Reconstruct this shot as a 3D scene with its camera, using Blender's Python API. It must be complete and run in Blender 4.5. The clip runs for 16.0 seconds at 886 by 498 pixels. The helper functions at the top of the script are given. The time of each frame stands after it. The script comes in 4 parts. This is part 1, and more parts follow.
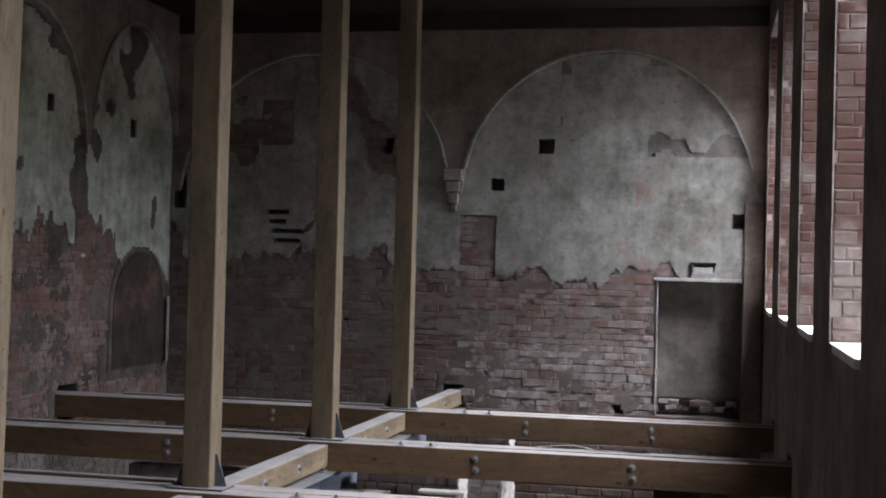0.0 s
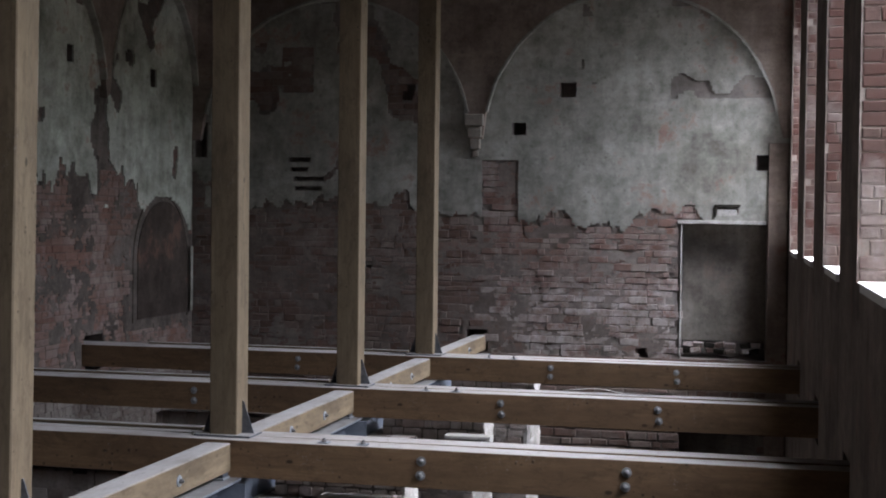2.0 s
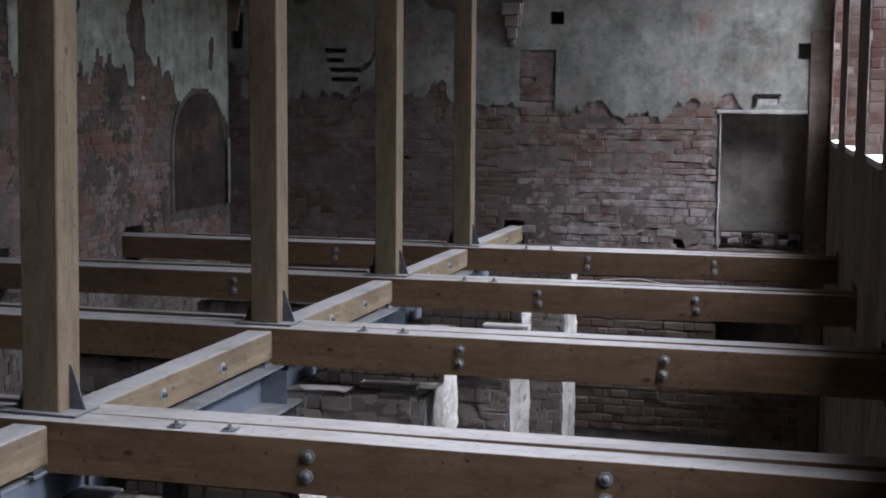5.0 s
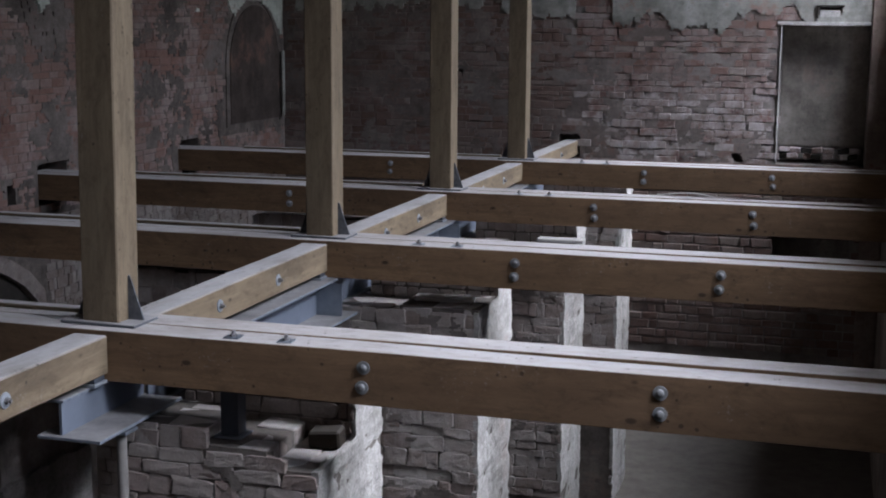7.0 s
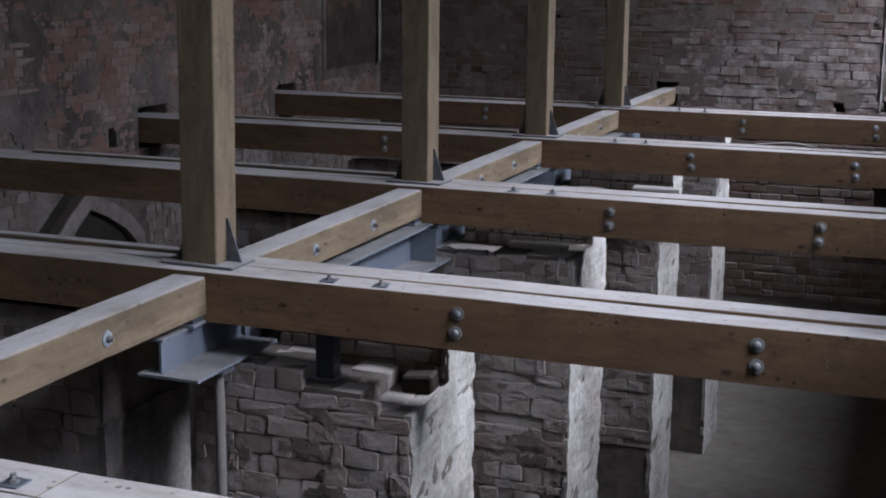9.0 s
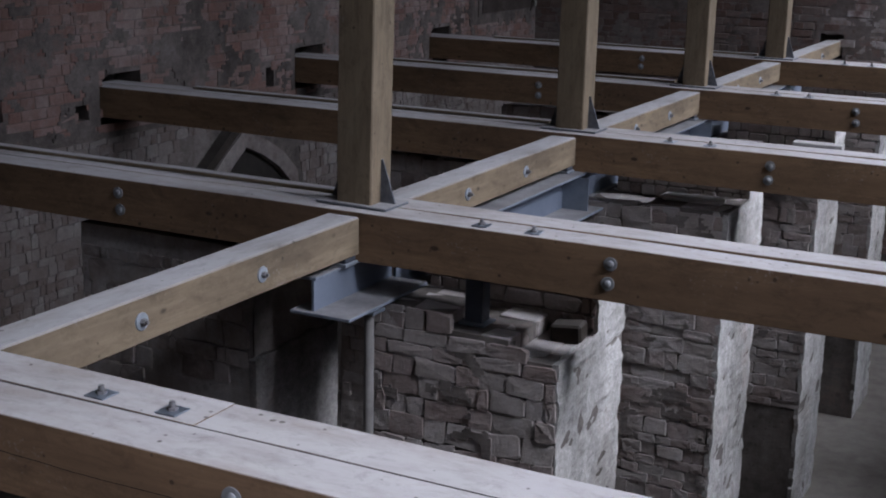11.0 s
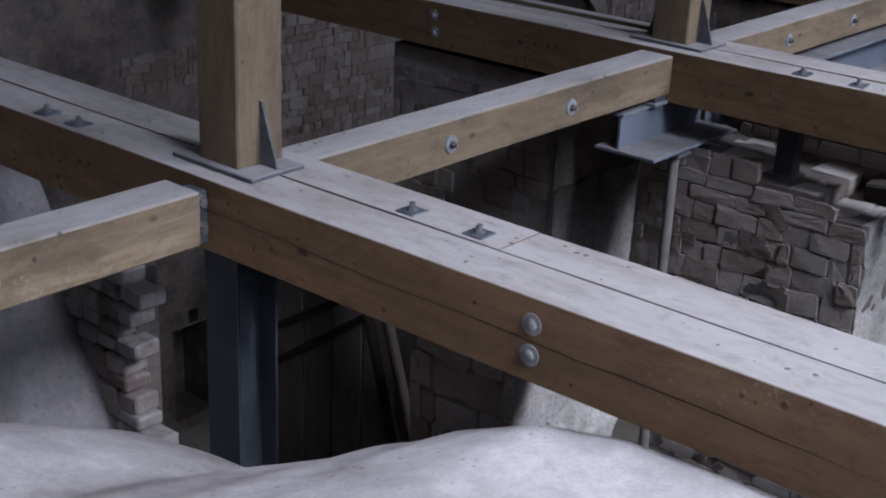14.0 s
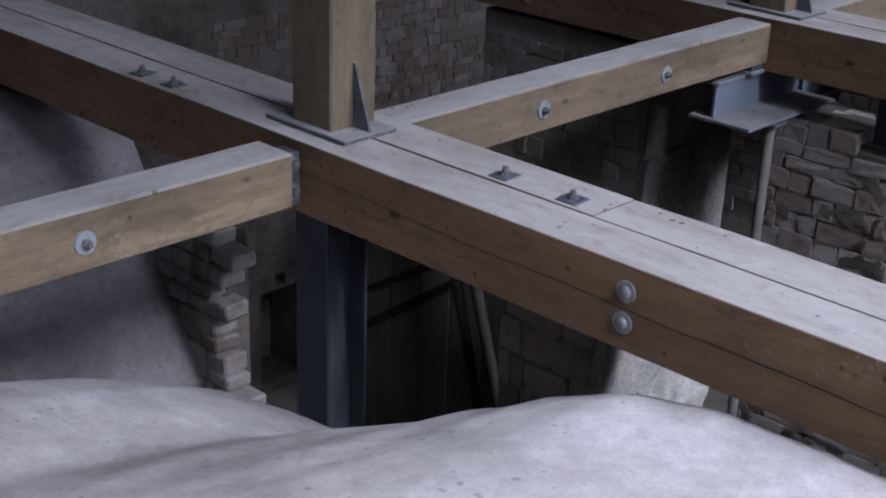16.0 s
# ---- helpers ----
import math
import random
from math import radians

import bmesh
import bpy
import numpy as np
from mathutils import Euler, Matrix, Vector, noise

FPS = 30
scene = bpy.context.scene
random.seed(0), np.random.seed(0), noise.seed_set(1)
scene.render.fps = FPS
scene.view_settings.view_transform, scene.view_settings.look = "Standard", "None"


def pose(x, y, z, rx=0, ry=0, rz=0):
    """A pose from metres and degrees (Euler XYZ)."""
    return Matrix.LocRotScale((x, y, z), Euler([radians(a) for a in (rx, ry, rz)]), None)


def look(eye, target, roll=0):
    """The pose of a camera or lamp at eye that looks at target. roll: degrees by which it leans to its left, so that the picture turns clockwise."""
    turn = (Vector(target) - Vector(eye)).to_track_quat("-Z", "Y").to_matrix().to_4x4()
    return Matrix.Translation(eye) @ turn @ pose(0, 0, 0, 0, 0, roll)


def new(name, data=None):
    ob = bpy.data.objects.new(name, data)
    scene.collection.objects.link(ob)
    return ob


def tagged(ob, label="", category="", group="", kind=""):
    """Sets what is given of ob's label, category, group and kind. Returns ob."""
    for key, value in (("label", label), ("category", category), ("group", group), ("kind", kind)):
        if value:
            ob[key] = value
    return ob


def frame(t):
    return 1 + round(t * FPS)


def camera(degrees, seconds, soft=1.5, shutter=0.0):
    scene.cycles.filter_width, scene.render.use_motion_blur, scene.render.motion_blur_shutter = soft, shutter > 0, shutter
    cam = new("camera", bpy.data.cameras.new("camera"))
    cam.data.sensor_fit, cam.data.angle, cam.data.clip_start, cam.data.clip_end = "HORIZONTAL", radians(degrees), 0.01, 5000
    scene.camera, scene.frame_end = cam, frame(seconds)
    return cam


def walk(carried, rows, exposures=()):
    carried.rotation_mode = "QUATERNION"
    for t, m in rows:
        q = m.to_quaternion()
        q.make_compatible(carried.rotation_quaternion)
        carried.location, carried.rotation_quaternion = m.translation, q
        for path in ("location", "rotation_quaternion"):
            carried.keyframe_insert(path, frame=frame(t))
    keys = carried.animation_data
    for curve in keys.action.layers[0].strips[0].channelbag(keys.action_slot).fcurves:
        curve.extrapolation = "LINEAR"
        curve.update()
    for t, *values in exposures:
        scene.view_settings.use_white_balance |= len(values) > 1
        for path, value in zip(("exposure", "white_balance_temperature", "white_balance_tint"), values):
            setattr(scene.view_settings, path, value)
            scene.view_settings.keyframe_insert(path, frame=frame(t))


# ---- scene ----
cam = camera(36.72, 16.0, 2.0)
PATH = [
    (0, look((3.712, -3.097, 1.604), (3.0780, -0.1649, 1.6548), 1.44)),
    (0.5, look((3.701, -3.095, 1.605), (3.0583, -0.1649, 1.6485), 1.04)),
    (1, look((3.696, -3.081, 1.596), (3.0355, -0.1546, 1.6148), 0.79)),
    (1.5, look((3.692, -3.071, 1.596), (3.0235, -0.1467, 1.5642), 0.77)),
    (2, look((3.692, -3.065, 1.588), (3.0126, -0.1439, 1.5189), 0.64)),
    (2.5, look((3.688, -3.064, 1.585), (3.0013, -0.1455, 1.4823), 0.65)),
    (3, look((3.682, -3.079, 1.579), (2.9808, -0.1668, 1.4156), 0.48)),
    (3.5, look((3.672, -3.074, 1.576), (2.9566, -0.1678, 1.3693), 0.53)),
    (4, look((3.666, -3.076, 1.570), (2.9384, -0.1756, 1.3279), 0.54)),
    (6.5, look((3.666, -3.062, 1.555), (2.8456, -0.2110, 1.1094), 0.36)),
    (7, look((3.654, -3.055, 1.552), (2.7965, -0.2246, 1.0515), 0.37)),
    (7.5, look((3.652, -3.047, 1.549), (2.7683, -0.2279, 1.0272), 0.23)),
    (8, look((3.644, -3.046, 1.548), (2.7075, -0.2500, 0.9950), 0.11)),
    (10.5, look((3.609, -3.057, 1.544), (2.3681, -0.4190, 0.8348), 1.21)),
    (11, look((3.579, -3.028, 1.532), (2.2511, -0.4413, 0.7931), 1.25)),
    (11.5, look((3.564, -3.020, 1.525), (2.1516, -0.4889, 0.7536), 1.78)),
    (12, look((3.543, -3.016, 1.518), (2.0339, -0.5551, 0.7015), 2.06)),
    (12.5, look((3.536, -3.035, 1.521), (1.9472, -0.6416, 0.6567), 2.35)),
    (13, look((3.526, -3.026, 1.511), (1.8697, -0.7122, 0.5603), 2.47)),
    (13.5, look((3.511, -3.031, 1.504), (1.7973, -0.7944, 0.4760), 2.50)),
    (14, look((3.502, -3.040, 1.506), (1.7141, -0.8984, 0.4024), 2.40)),
    (14.5, look((3.490, -3.026, 1.484), (1.6553, -0.9618, 0.3119), 1.75)),
    (15, look((3.483, -3.035, 1.480), (1.5945, -1.0269, 0.2963), 1.50)),
    (15.5, look((3.472, -3.044, 1.479), (1.5678, -1.0509, 0.2955), 1.94)),
    (16, look((3.466, -3.043, 1.475), (1.5601, -1.0437, 0.3040), 2.03)),
]
walk(cam, PATH, [(0, 1.2, 6600, 14), (4, 1.05, 6320, 14), (8, 0.95, 6180, 15), (10.5, 0.74, 6110, 16), (12, 0.68, 6080, 17), (14, 0.74, 6020, 17), (16, 0.68, 5950, 18)])

# ---- light ----
world = bpy.data.worlds.new("world")
scene.world = world
world.use_nodes = True
wn = world.node_tree
sky = wn.nodes.new("ShaderNodeTexSky")
sky.sky_type, sky.sun_disc = "NISHITA", False
sky.sun_elevation, sky.sun_rotation = radians(50), radians(86)
wn.links.new(sky.outputs[0], wn.nodes["Background"].inputs[0])
wn.nodes["Background"].inputs[1].default_value = 0.12
sun = new("sun", bpy.data.lights.new("sun", "SUN"))
sun.data.energy, sun.data.angle, sun.data.color = 5.0, radians(34), (0.94, 0.97, 1.0)
sun.matrix_world = look((16.0, 1.1, 19.1), (0, 0, 0))

LEFT, RIGHT, FAR, NEAR = -4.25, 4.25, 15.0, -6.2
FLOOR, CEIL, THICK = -4.0, 5.2, 1.0
BAY = 3.0
SILL, HEAD = 1.22, 4.75
WINDOWS = [(3.8 + BAY * k, 5.5 + BAY * k) for k in range(-3, 4)]
WINDOWS[-1] = (12.8, 14.65)


def right_x(y):
    """The side wall with the windows stands a little askew."""
    return 4.47 - 0.0182 * (y + 3.1)


for y0, y1 in WINDOWS:
    yc = (y0 + y1) / 2
    lamp = new("window_light", bpy.data.lights.new("window_light", "AREA"))
    lamp.data.shape, lamp.data.size, lamp.data.size_y = "RECTANGLE", 1.8, y1 - y0 + 0.5
    lamp.data.energy, lamp.data.color = 140.0 if yc < 12 else 215.0, (0.82, 0.89, 1.0)
    lamp.data.spread = radians(108)
    lamp.matrix_world = look((right_x(yc) + THICK + 0.8, yc, 4.2), (right_x(yc) - 0.2, yc, 0.8))


# ---- materials ----
def ramp(nt, fac, stops):
    r = nt.nodes.new("ShaderNodeValToRGB")
    el = r.color_ramp.elements
    while len(el) < len(stops):
        el.new(0.5)
    for e, (p, c) in zip(el, stops):
        e.position, e.color = p, (*c, 1) if len(c) == 3 else c
    nt.links.new(fac, r.inputs[0])
    return r.outputs[0]


def tex(nt, co, kind, scale, detail=6, rough=0.6, stretch=None, dist=0.0):
    if stretch:
        m = nt.nodes.new("ShaderNodeMapping")
        m.inputs["Scale"].default_value = stretch
        nt.links.new(co, m.inputs[0])
        co = m.outputs[0]
    t = nt.nodes.new("ShaderNodeTex" + kind)
    t.inputs["Scale"].default_value = scale
    if kind == "Noise":
        t.inputs["Detail"].default_value, t.inputs["Roughness"].default_value = detail, rough
        t.inputs["Distortion"].default_value = dist
    nt.links.new(co, t.inputs["Vector"])
    return t.outputs[0]


def mix(nt, fac, a, b, mode="MIX"):
    m = nt.nodes.new("ShaderNodeMix")
    m.data_type, m.blend_type = "RGBA", mode
    for sock, v in ((m.inputs[0], fac), (m.inputs[6], a), (m.inputs[7], b)):
        if isinstance(v, (int, float)):
            sock.default_value = v
        elif isinstance(v, tuple):
            sock.default_value = (*v, 1)
        else:
            nt.links.new(v, sock)
    return m.outputs[2]


def start(name, rough=0.85, metal=0.0, spec=0.3):
    mat = bpy.data.materials.new(name)
    mat.use_nodes = True
    nt = mat.node_tree
    b = nt.nodes["Principled BSDF"]
    b.inputs["Roughness"].default_value, b.inputs["Metallic"].default_value = rough, metal
    b.inputs["Specular IOR Level"].default_value = spec
    return mat, nt, b


def coords(nt, kind="Object"):
    return nt.nodes.new("ShaderNodeTexCoord").outputs[kind]


def world_pos(nt):
    return nt.nodes.new("ShaderNodeNewGeometry").outputs["Position"]


def bump(nt, b, height, strength=0.4, dist=0.01):
    n = nt.nodes.new("ShaderNodeBump")
    n.inputs["Strength"].default_value, n.inputs["Distance"].default_value = strength, dist
    nt.links.new(height, n.inputs["Height"])
    nt.links.new(n.outputs[0], b.inputs["Normal"])


def up_facing(nt, lo=0.6, hi=0.9):
    g = nt.nodes.new("ShaderNodeNewGeometry")
    s = nt.nodes.new("ShaderNodeSeparateXYZ")
    nt.links.new(g.outputs["Normal"], s.inputs[0])
    m = nt.nodes.new("ShaderNodeMapRange")
    m.inputs[1].default_value, m.inputs[2].default_value = lo, hi
    nt.links.new(s.outputs[2], m.inputs[0])
    return m.outputs[0]


def mul(nt, a, b, op="MULTIPLY"):
    m = nt.nodes.new("ShaderNodeMath")
    m.operation = op
    for i, v in enumerate((a, b)):
        if isinstance(v, (int, float)):
            m.inputs[i].default_value = v
        else:
            nt.links.new(v, m.inputs[i])
    return m.outputs[0]


def object_random(nt):
    return nt.nodes.new("ShaderNodeObjectInfo").outputs["Random"]


def island_random(nt):
    return nt.nodes.new("ShaderNodeNewGeometry").outputs["Random Per Island"]


def mix_rgb(a, b, t):
    return tuple(p + (q - p) * t for p, q in zip(a, b))


def timber_material(name, dark, mid, light, dust=(0.36, 0.338, 0.328), dusty=0.95):
    """Sawn softwood with its grain along the local x axis, knots, stains and grey dust lying on top."""
    mat, nt, b = start(name, 0.75, 0.0, 0.25)
    co = coords(nt)
    grain = tex(nt, co, "Noise", 9.0, 8, 0.7, (0.22, 2.6, 2.6), 0.5)
    base = ramp(nt, grain, [(0.22, mix_rgb(dark, mid, 0.45)), (0.5, mid), (0.78, mix_rgb(mid, light, 0.7))])
    stain = tex(nt, co, "Noise", 1.6, 4, 0.6, (0.5, 1.5, 1.5))
    base = mix(nt, ramp(nt, stain, [(0.4, (0, 0, 0)), (0.68, (0.55, 0.55, 0.55))]), base, dark)
    knots = tex(nt, co, "Voronoi", 3.4, stretch=(1.0, 1.9, 1.9))
    base = mix(nt, ramp(nt, knots, [(0.06, (0.85, 0.85, 0.85)), (0.11, (0, 0, 0))]), base, tuple(c * 0.35 for c in dark))
    grime = tex(nt, co, "Noise", 5.5, 8, 0.78, (0.6, 1.3, 1.3), 0.8)
    base = mix(nt, ramp(nt, grime, [(0.5, (0, 0, 0)), (0.7, (0.6, 0.6, 0.6))]), base, tuple(c * 0.55 for c in dark))
    splash = mix(nt, 0.5, tex(nt, co, "Noise", 60, 3, 0.6), tex(nt, co, "Noise", 3.1, 4, 0.6))
    base = mix(nt, ramp(nt, splash, [(0.63, (0, 0, 0)), (0.68, (0.22, 0.22, 0.22))]), base, dust)
    vary = object_random(nt)
    base = mix(nt, mul(nt, vary, 0.3), base, dark)
    patch = tex(nt, co, "Noise", 2.6, 5, 0.7, (0.5, 1.4, 1.4))
    fac = mul(nt, up_facing(nt, 0.5, 0.9), ramp(nt, patch, [(0.3, (0.62, 0.62, 0.62)), (0.52, (1, 1, 1))]))
    base = mix(nt, mul(nt, fac, dusty), base, mix(nt, patch, tuple(c * 0.72 for c in dust), tuple(min(1, c * 1.25) for c in dust)))
    scuff = tex(nt, co, "Noise", 11.0, 9, 0.8, (0.7, 1.2, 1.2), 0.6)
    base = mix(nt, 0.55, base, ramp(nt, scuff, [(0.33, (0.5, 0.48, 0.46)), (0.5, (1, 1, 1))]), "MULTIPLY")
    chips = mix(nt, 0.5, tex(nt, co, "Voronoi", 16.0), tex(nt, co, "Noise", 2.5, 5, 0.7))
    base = mix(nt, ramp(nt, chips, [(0.27, (0.7, 0.7, 0.7)), (0.30, (0, 0, 0))]), base, tuple(c * 0.4 for c in dark))
    nt.links.new(base, b.inputs["Base Color"])
    bump(nt, b, mix(nt, 0.4, grain, scuff), 0.45, 0.005)
    return mat


def masonry_material(name, stops, scale=7.0, island=False, lime=(0.55, 0.53, 0.5), limed=0.35, relief=0.012, low=None, mud=None, top=0.0):
    """Rough stone or brick: every piece has its own tone, with lime smears and pits."""
    mat, nt, b = start(name, 0.92, 0.0, 0.15)
    co = world_pos(nt)
    vary = island_random(nt) if island else object_random(nt)
    base = ramp(nt, vary, stops)
    n1 = tex(nt, co, "Noise", scale, 8, 0.7)
    n2 = tex(nt, co, "Noise", scale * 6, 6, 0.7)
    base = mix(nt, 0.6, base, ramp(nt, n1, [(0.3, (0.35, 0.33, 0.32)), (0.7, (0.95, 0.93, 0.92))]), "MULTIPLY")
    base = mix(nt, mul(nt, ramp(nt, tex(nt, co, "Noise", 1.7, 6, 0.7), [(0.48, (0, 0, 0)), (0.66, (1, 1, 1))]), limed), base, lime)
    if low:
        s = nt.nodes.new("ShaderNodeSeparateXYZ")
        nt.links.new(co, s.inputs[0])
        m = nt.nodes.new("ShaderNodeMapRange")
        m.inputs[1].default_value, m.inputs[2].default_value = low + 0.22, low - 0.22
        nt.links.new(mul(nt, s.outputs[2], mul(nt, n1, 0.5), "ADD"), m.inputs[0])
        base = mix(nt, mul(nt, mul(nt, m.outputs[0], 0.9), ramp(nt, tex(nt, co, "Noise", 3.2, 7, 0.75), [(0.4, (0.05, 0.05, 0.05)), (0.62, (1, 1, 1))])), base, lime)
    if mud:
        base = mix(nt, ramp(nt, tex(nt, co, "Noise", 2.3, 8, 0.75), [(0.4, (0.05, 0.05, 0.05)), (0.62, (0.62, 0.62, 0.62))]), base, mud)
    if top:
        base = mix(nt, mul(nt, up_facing(nt, 0.8, 0.97), top), base, lime)
    base = mix(nt, 0.35, base, ramp(nt, n2, [(0.3, (0.45, 0.44, 0.43)), (0.65, (1, 1, 1))]), "MULTIPLY")
    nt.links.new(base, b.inputs["Base Color"])
    bump(nt, b, mix(nt, 0.4, n1, n2), 0.7, relief)
    return mat


def plaster_material(name, pale, grey, dirt, red=(0.2, 0.09, 0.065), reds=0.5, relief=0.01, blotch=0.8, pitted=0.4, grit=0.3, speck=0.35):
    """Old lime plaster: blotched, streaked, with worn places where brick dust shows."""
    mat, nt, b = start(name, 0.93, 0.0, 0.12)
    co = world_pos(nt)
    big = tex(nt, co, "Noise", 0.75, 7, 0.62)
    base = ramp(nt, big, [(0.3, dirt), (0.47, grey), (0.66, pale)])
    blot = tex(nt, co, "Noise", 2.7, 8, 0.72)
    base = mix(nt, blotch, base, ramp(nt, blot, [(0.34, (0.42, 0.42, 0.40)), (0.62, (1, 1, 1))]), "MULTIPLY")
    beds = tex(nt, co, "Noise", 1.0, 5, 0.6, (2.2, 2.2, 17.0))
    base = mix(nt, 0.13, base, ramp(nt, beds, [(0.36, (0.4, 0.4, 0.4)), (0.58, (1, 1, 1))]), "MULTIPLY")
    streak = tex(nt, co, "Noise", 3.0, 5, 0.6, (2.2, 2.2, 0.25))
    base = mix(nt, 0.3, base, ramp(nt, streak, [(0.35, (0.5, 0.5, 0.5)), (0.6, (1, 1, 1))]), "MULTIPLY")
    worn = tex(nt, co, "Noise", 1.35, 9, 0.75)
    base = mix(nt, mul(nt, ramp(nt, worn, [(0.57, (0, 0, 0)), (0.63, (1, 1, 1))]), reds), base, red)
    fine = tex(nt, co, "Noise", 26, 8, 0.7)
    sand = tex(nt, co, "Noise", 85, 5, 0.7)
    base = mix(nt, grit, base, ramp(nt, sand, [(0.36, (0.55, 0.54, 0.53)), (0.56, (1, 1, 1))]), "MULTIPLY")
    base = mix(nt, grit, base, ramp(nt, fine, [(0.3, (0.5, 0.5, 0.5)), (0.6, (1, 1, 1))]), "MULTIPLY")
    pits = mix(nt, 0.45, tex(nt, co, "Voronoi", 6.0), tex(nt, co, "Noise", 4.0, 6, 0.7))
    base = mix(nt, ramp(nt, pits, [(0.27, (pitted, pitted, pitted)), (0.31, (0, 0, 0))]), base, tuple(c * 0.5 for c in dirt))
    specks = mix(nt, 0.5, tex(nt, co, "Voronoi", 19.0), tex(nt, co, "Noise", 2.2, 5, 0.7))
    base = mix(nt, ramp(nt, specks, [(0.285, (speck, speck, speck)), (0.32, (0, 0, 0))]), base, tuple(c * 0.35 for c in dirt))
    nt.links.new(base, b.inputs["Base Color"])
    bump(nt, b, mix(nt, 0.35, mix(nt, 0.6, blot, mix(nt, 0.4, fine, sand)), beds), 0.7, relief)
    return mat


def plain_material(name, a, c, scale=12.0, rough=0.6, metal=0.0, spec=0.4, relief=0.002):
    mat, nt, b = start(name, rough, metal, spec)
    co = world_pos(nt)
    n = tex(nt, co, "Noise", scale, 7, 0.65)
    n2 = tex(nt, co, "Noise", scale * 0.12, 4, 0.6)
    col = ramp(nt, mix(nt, 0.5, n, n2), [(0.35, a), (0.65, c)])
    nt.links.new(col, b.inputs["Base Color"])
    r = nt.nodes.new("ShaderNodeMapRange")
    r.inputs[3].default_value, r.inputs[4].default_value = max(0.05, rough - 0.15), min(1, rough + 0.15)
    nt.links.new(n, r.inputs[0])
    nt.links.new(r.outputs[0], b.inputs["Roughness"])
    bump(nt, b, n, 0.3, relief)
    return mat


OAK = timber_material("beam_wood", (0.066, 0.040, 0.024), (0.19, 0.117, 0.065), (0.285, 0.183, 0.105))
PINE = timber_material("post_wood", (0.075, 0.056, 0.037), (0.19, 0.142, 0.09), (0.29, 0.225, 0.15), (0.32, 0.305, 0.30), 0.95)
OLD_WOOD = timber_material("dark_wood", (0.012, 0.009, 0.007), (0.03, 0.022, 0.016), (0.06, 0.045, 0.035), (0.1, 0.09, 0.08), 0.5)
STEEL = plain_material("galvanised_steel", (0.16, 0.18, 0.215), (0.30, 0.33, 0.37), 9.0, 0.42, 0.75)
DARK_STEEL = plain_material("primed_steel", (0.04, 0.045, 0.056), (0.09, 0.10, 0.12), 6.0, 0.5, 0.35)


def dusty_steel(name, dark, light, fine=1.0):
    """Primed steel whose upper faces carry the same grey dust as the timbers."""
    mat, nt, b = start(name, 0.65, 0.15, 0.3)
    co = world_pos(nt)
    n = tex(nt, co, "Noise", 14.0, 7, 0.7)
    steel = ramp(nt, n, [(0.35, dark), (0.65, light)])
    dust = ramp(nt, tex(nt, co, "Noise", 5.0, 7, 0.75), [(0.32, (0.17 * fine, 0.16 * fine, 0.16 * fine)), (0.62, (0.33 * fine, 0.315 * fine, 0.31 * fine))])
    nt.links.new(mix(nt, mul(nt, up_facing(nt, 0.4, 0.9), 0.92), steel, dust), b.inputs["Base Color"])
    bump(nt, b, n, 0.3, 0.002)
    return mat


DUSTY_STEEL = dusty_steel("dusty_steel", (0.05, 0.052, 0.06), (0.12, 0.125, 0.135))
PROP_STEEL = plain_material("dull_steel", (0.13, 0.12, 0.112), (0.22, 0.205, 0.19), 14.0, 0.75, 0.2)
WEB_STEEL = plain_material("blue_grey_steel", (0.09, 0.105, 0.135), (0.16, 0.18, 0.215), 7.0, 0.55, 0.3)
DUSTY_ZINC = dusty_steel("dusty_galvanised_steel", (0.10, 0.112, 0.135), (0.17, 0.187, 0.215), 0.62)
ZINC = plain_material("zinc_plate", (0.22, 0.24, 0.265), (0.36, 0.38, 0.405), 40.0, 0.58, 0.6)
GALVANISED = plain_material("galvanised_bolt", (0.15, 0.152, 0.157), (0.28, 0.283, 0.288), 50.0, 0.6, 0.4)
RUST = plain_material("dark_bolt_head", (0.10, 0.095, 0.095), (0.24, 0.23, 0.23), 60.0, 0.55, 0.6)
STONE = masonry_material("pier_stone", [(0.0, (0.25, 0.19, 0.17)), (0.35, (0.33, 0.265, 0.24)), (0.6, (0.36, 0.32, 0.295)), (1.0, (0.47, 0.42, 0.395))], 11.0, limed=0.5, relief=0.03, lime=(0.46, 0.43, 0.41), mud=(0.24, 0.205, 0.185))
BED_STONE = masonry_material("bedded_stone", [(0.0, (0.28, 0.22, 0.20)), (0.5, (0.36, 0.31, 0.285)), (1.0, (0.46, 0.42, 0.395))], 9.0, limed=0.5, relief=0.02, top=0.4, lime=(0.50, 0.47, 0.45))
STONE_RUN = masonry_material("wall_stone", [(0.0, (0.27, 0.22, 0.20)), (0.5, (0.37, 0.32, 0.29)), (1.0, (0.46, 0.41, 0.385))], 6.0, True, limed=0.5)
BRICK = masonry_material("old_brick", [(0.0, (0.15, 0.082, 0.065)), (0.4, (0.215, 0.118, 0.095)), (0.75, (0.225, 0.16, 0.14)), (1.0, (0.30, 0.25, 0.225))], 8.0, limed=0.5, relief=0.02, low=1.0, lime=(0.46, 0.43, 0.42), mud=(0.17, 0.135, 0.118))
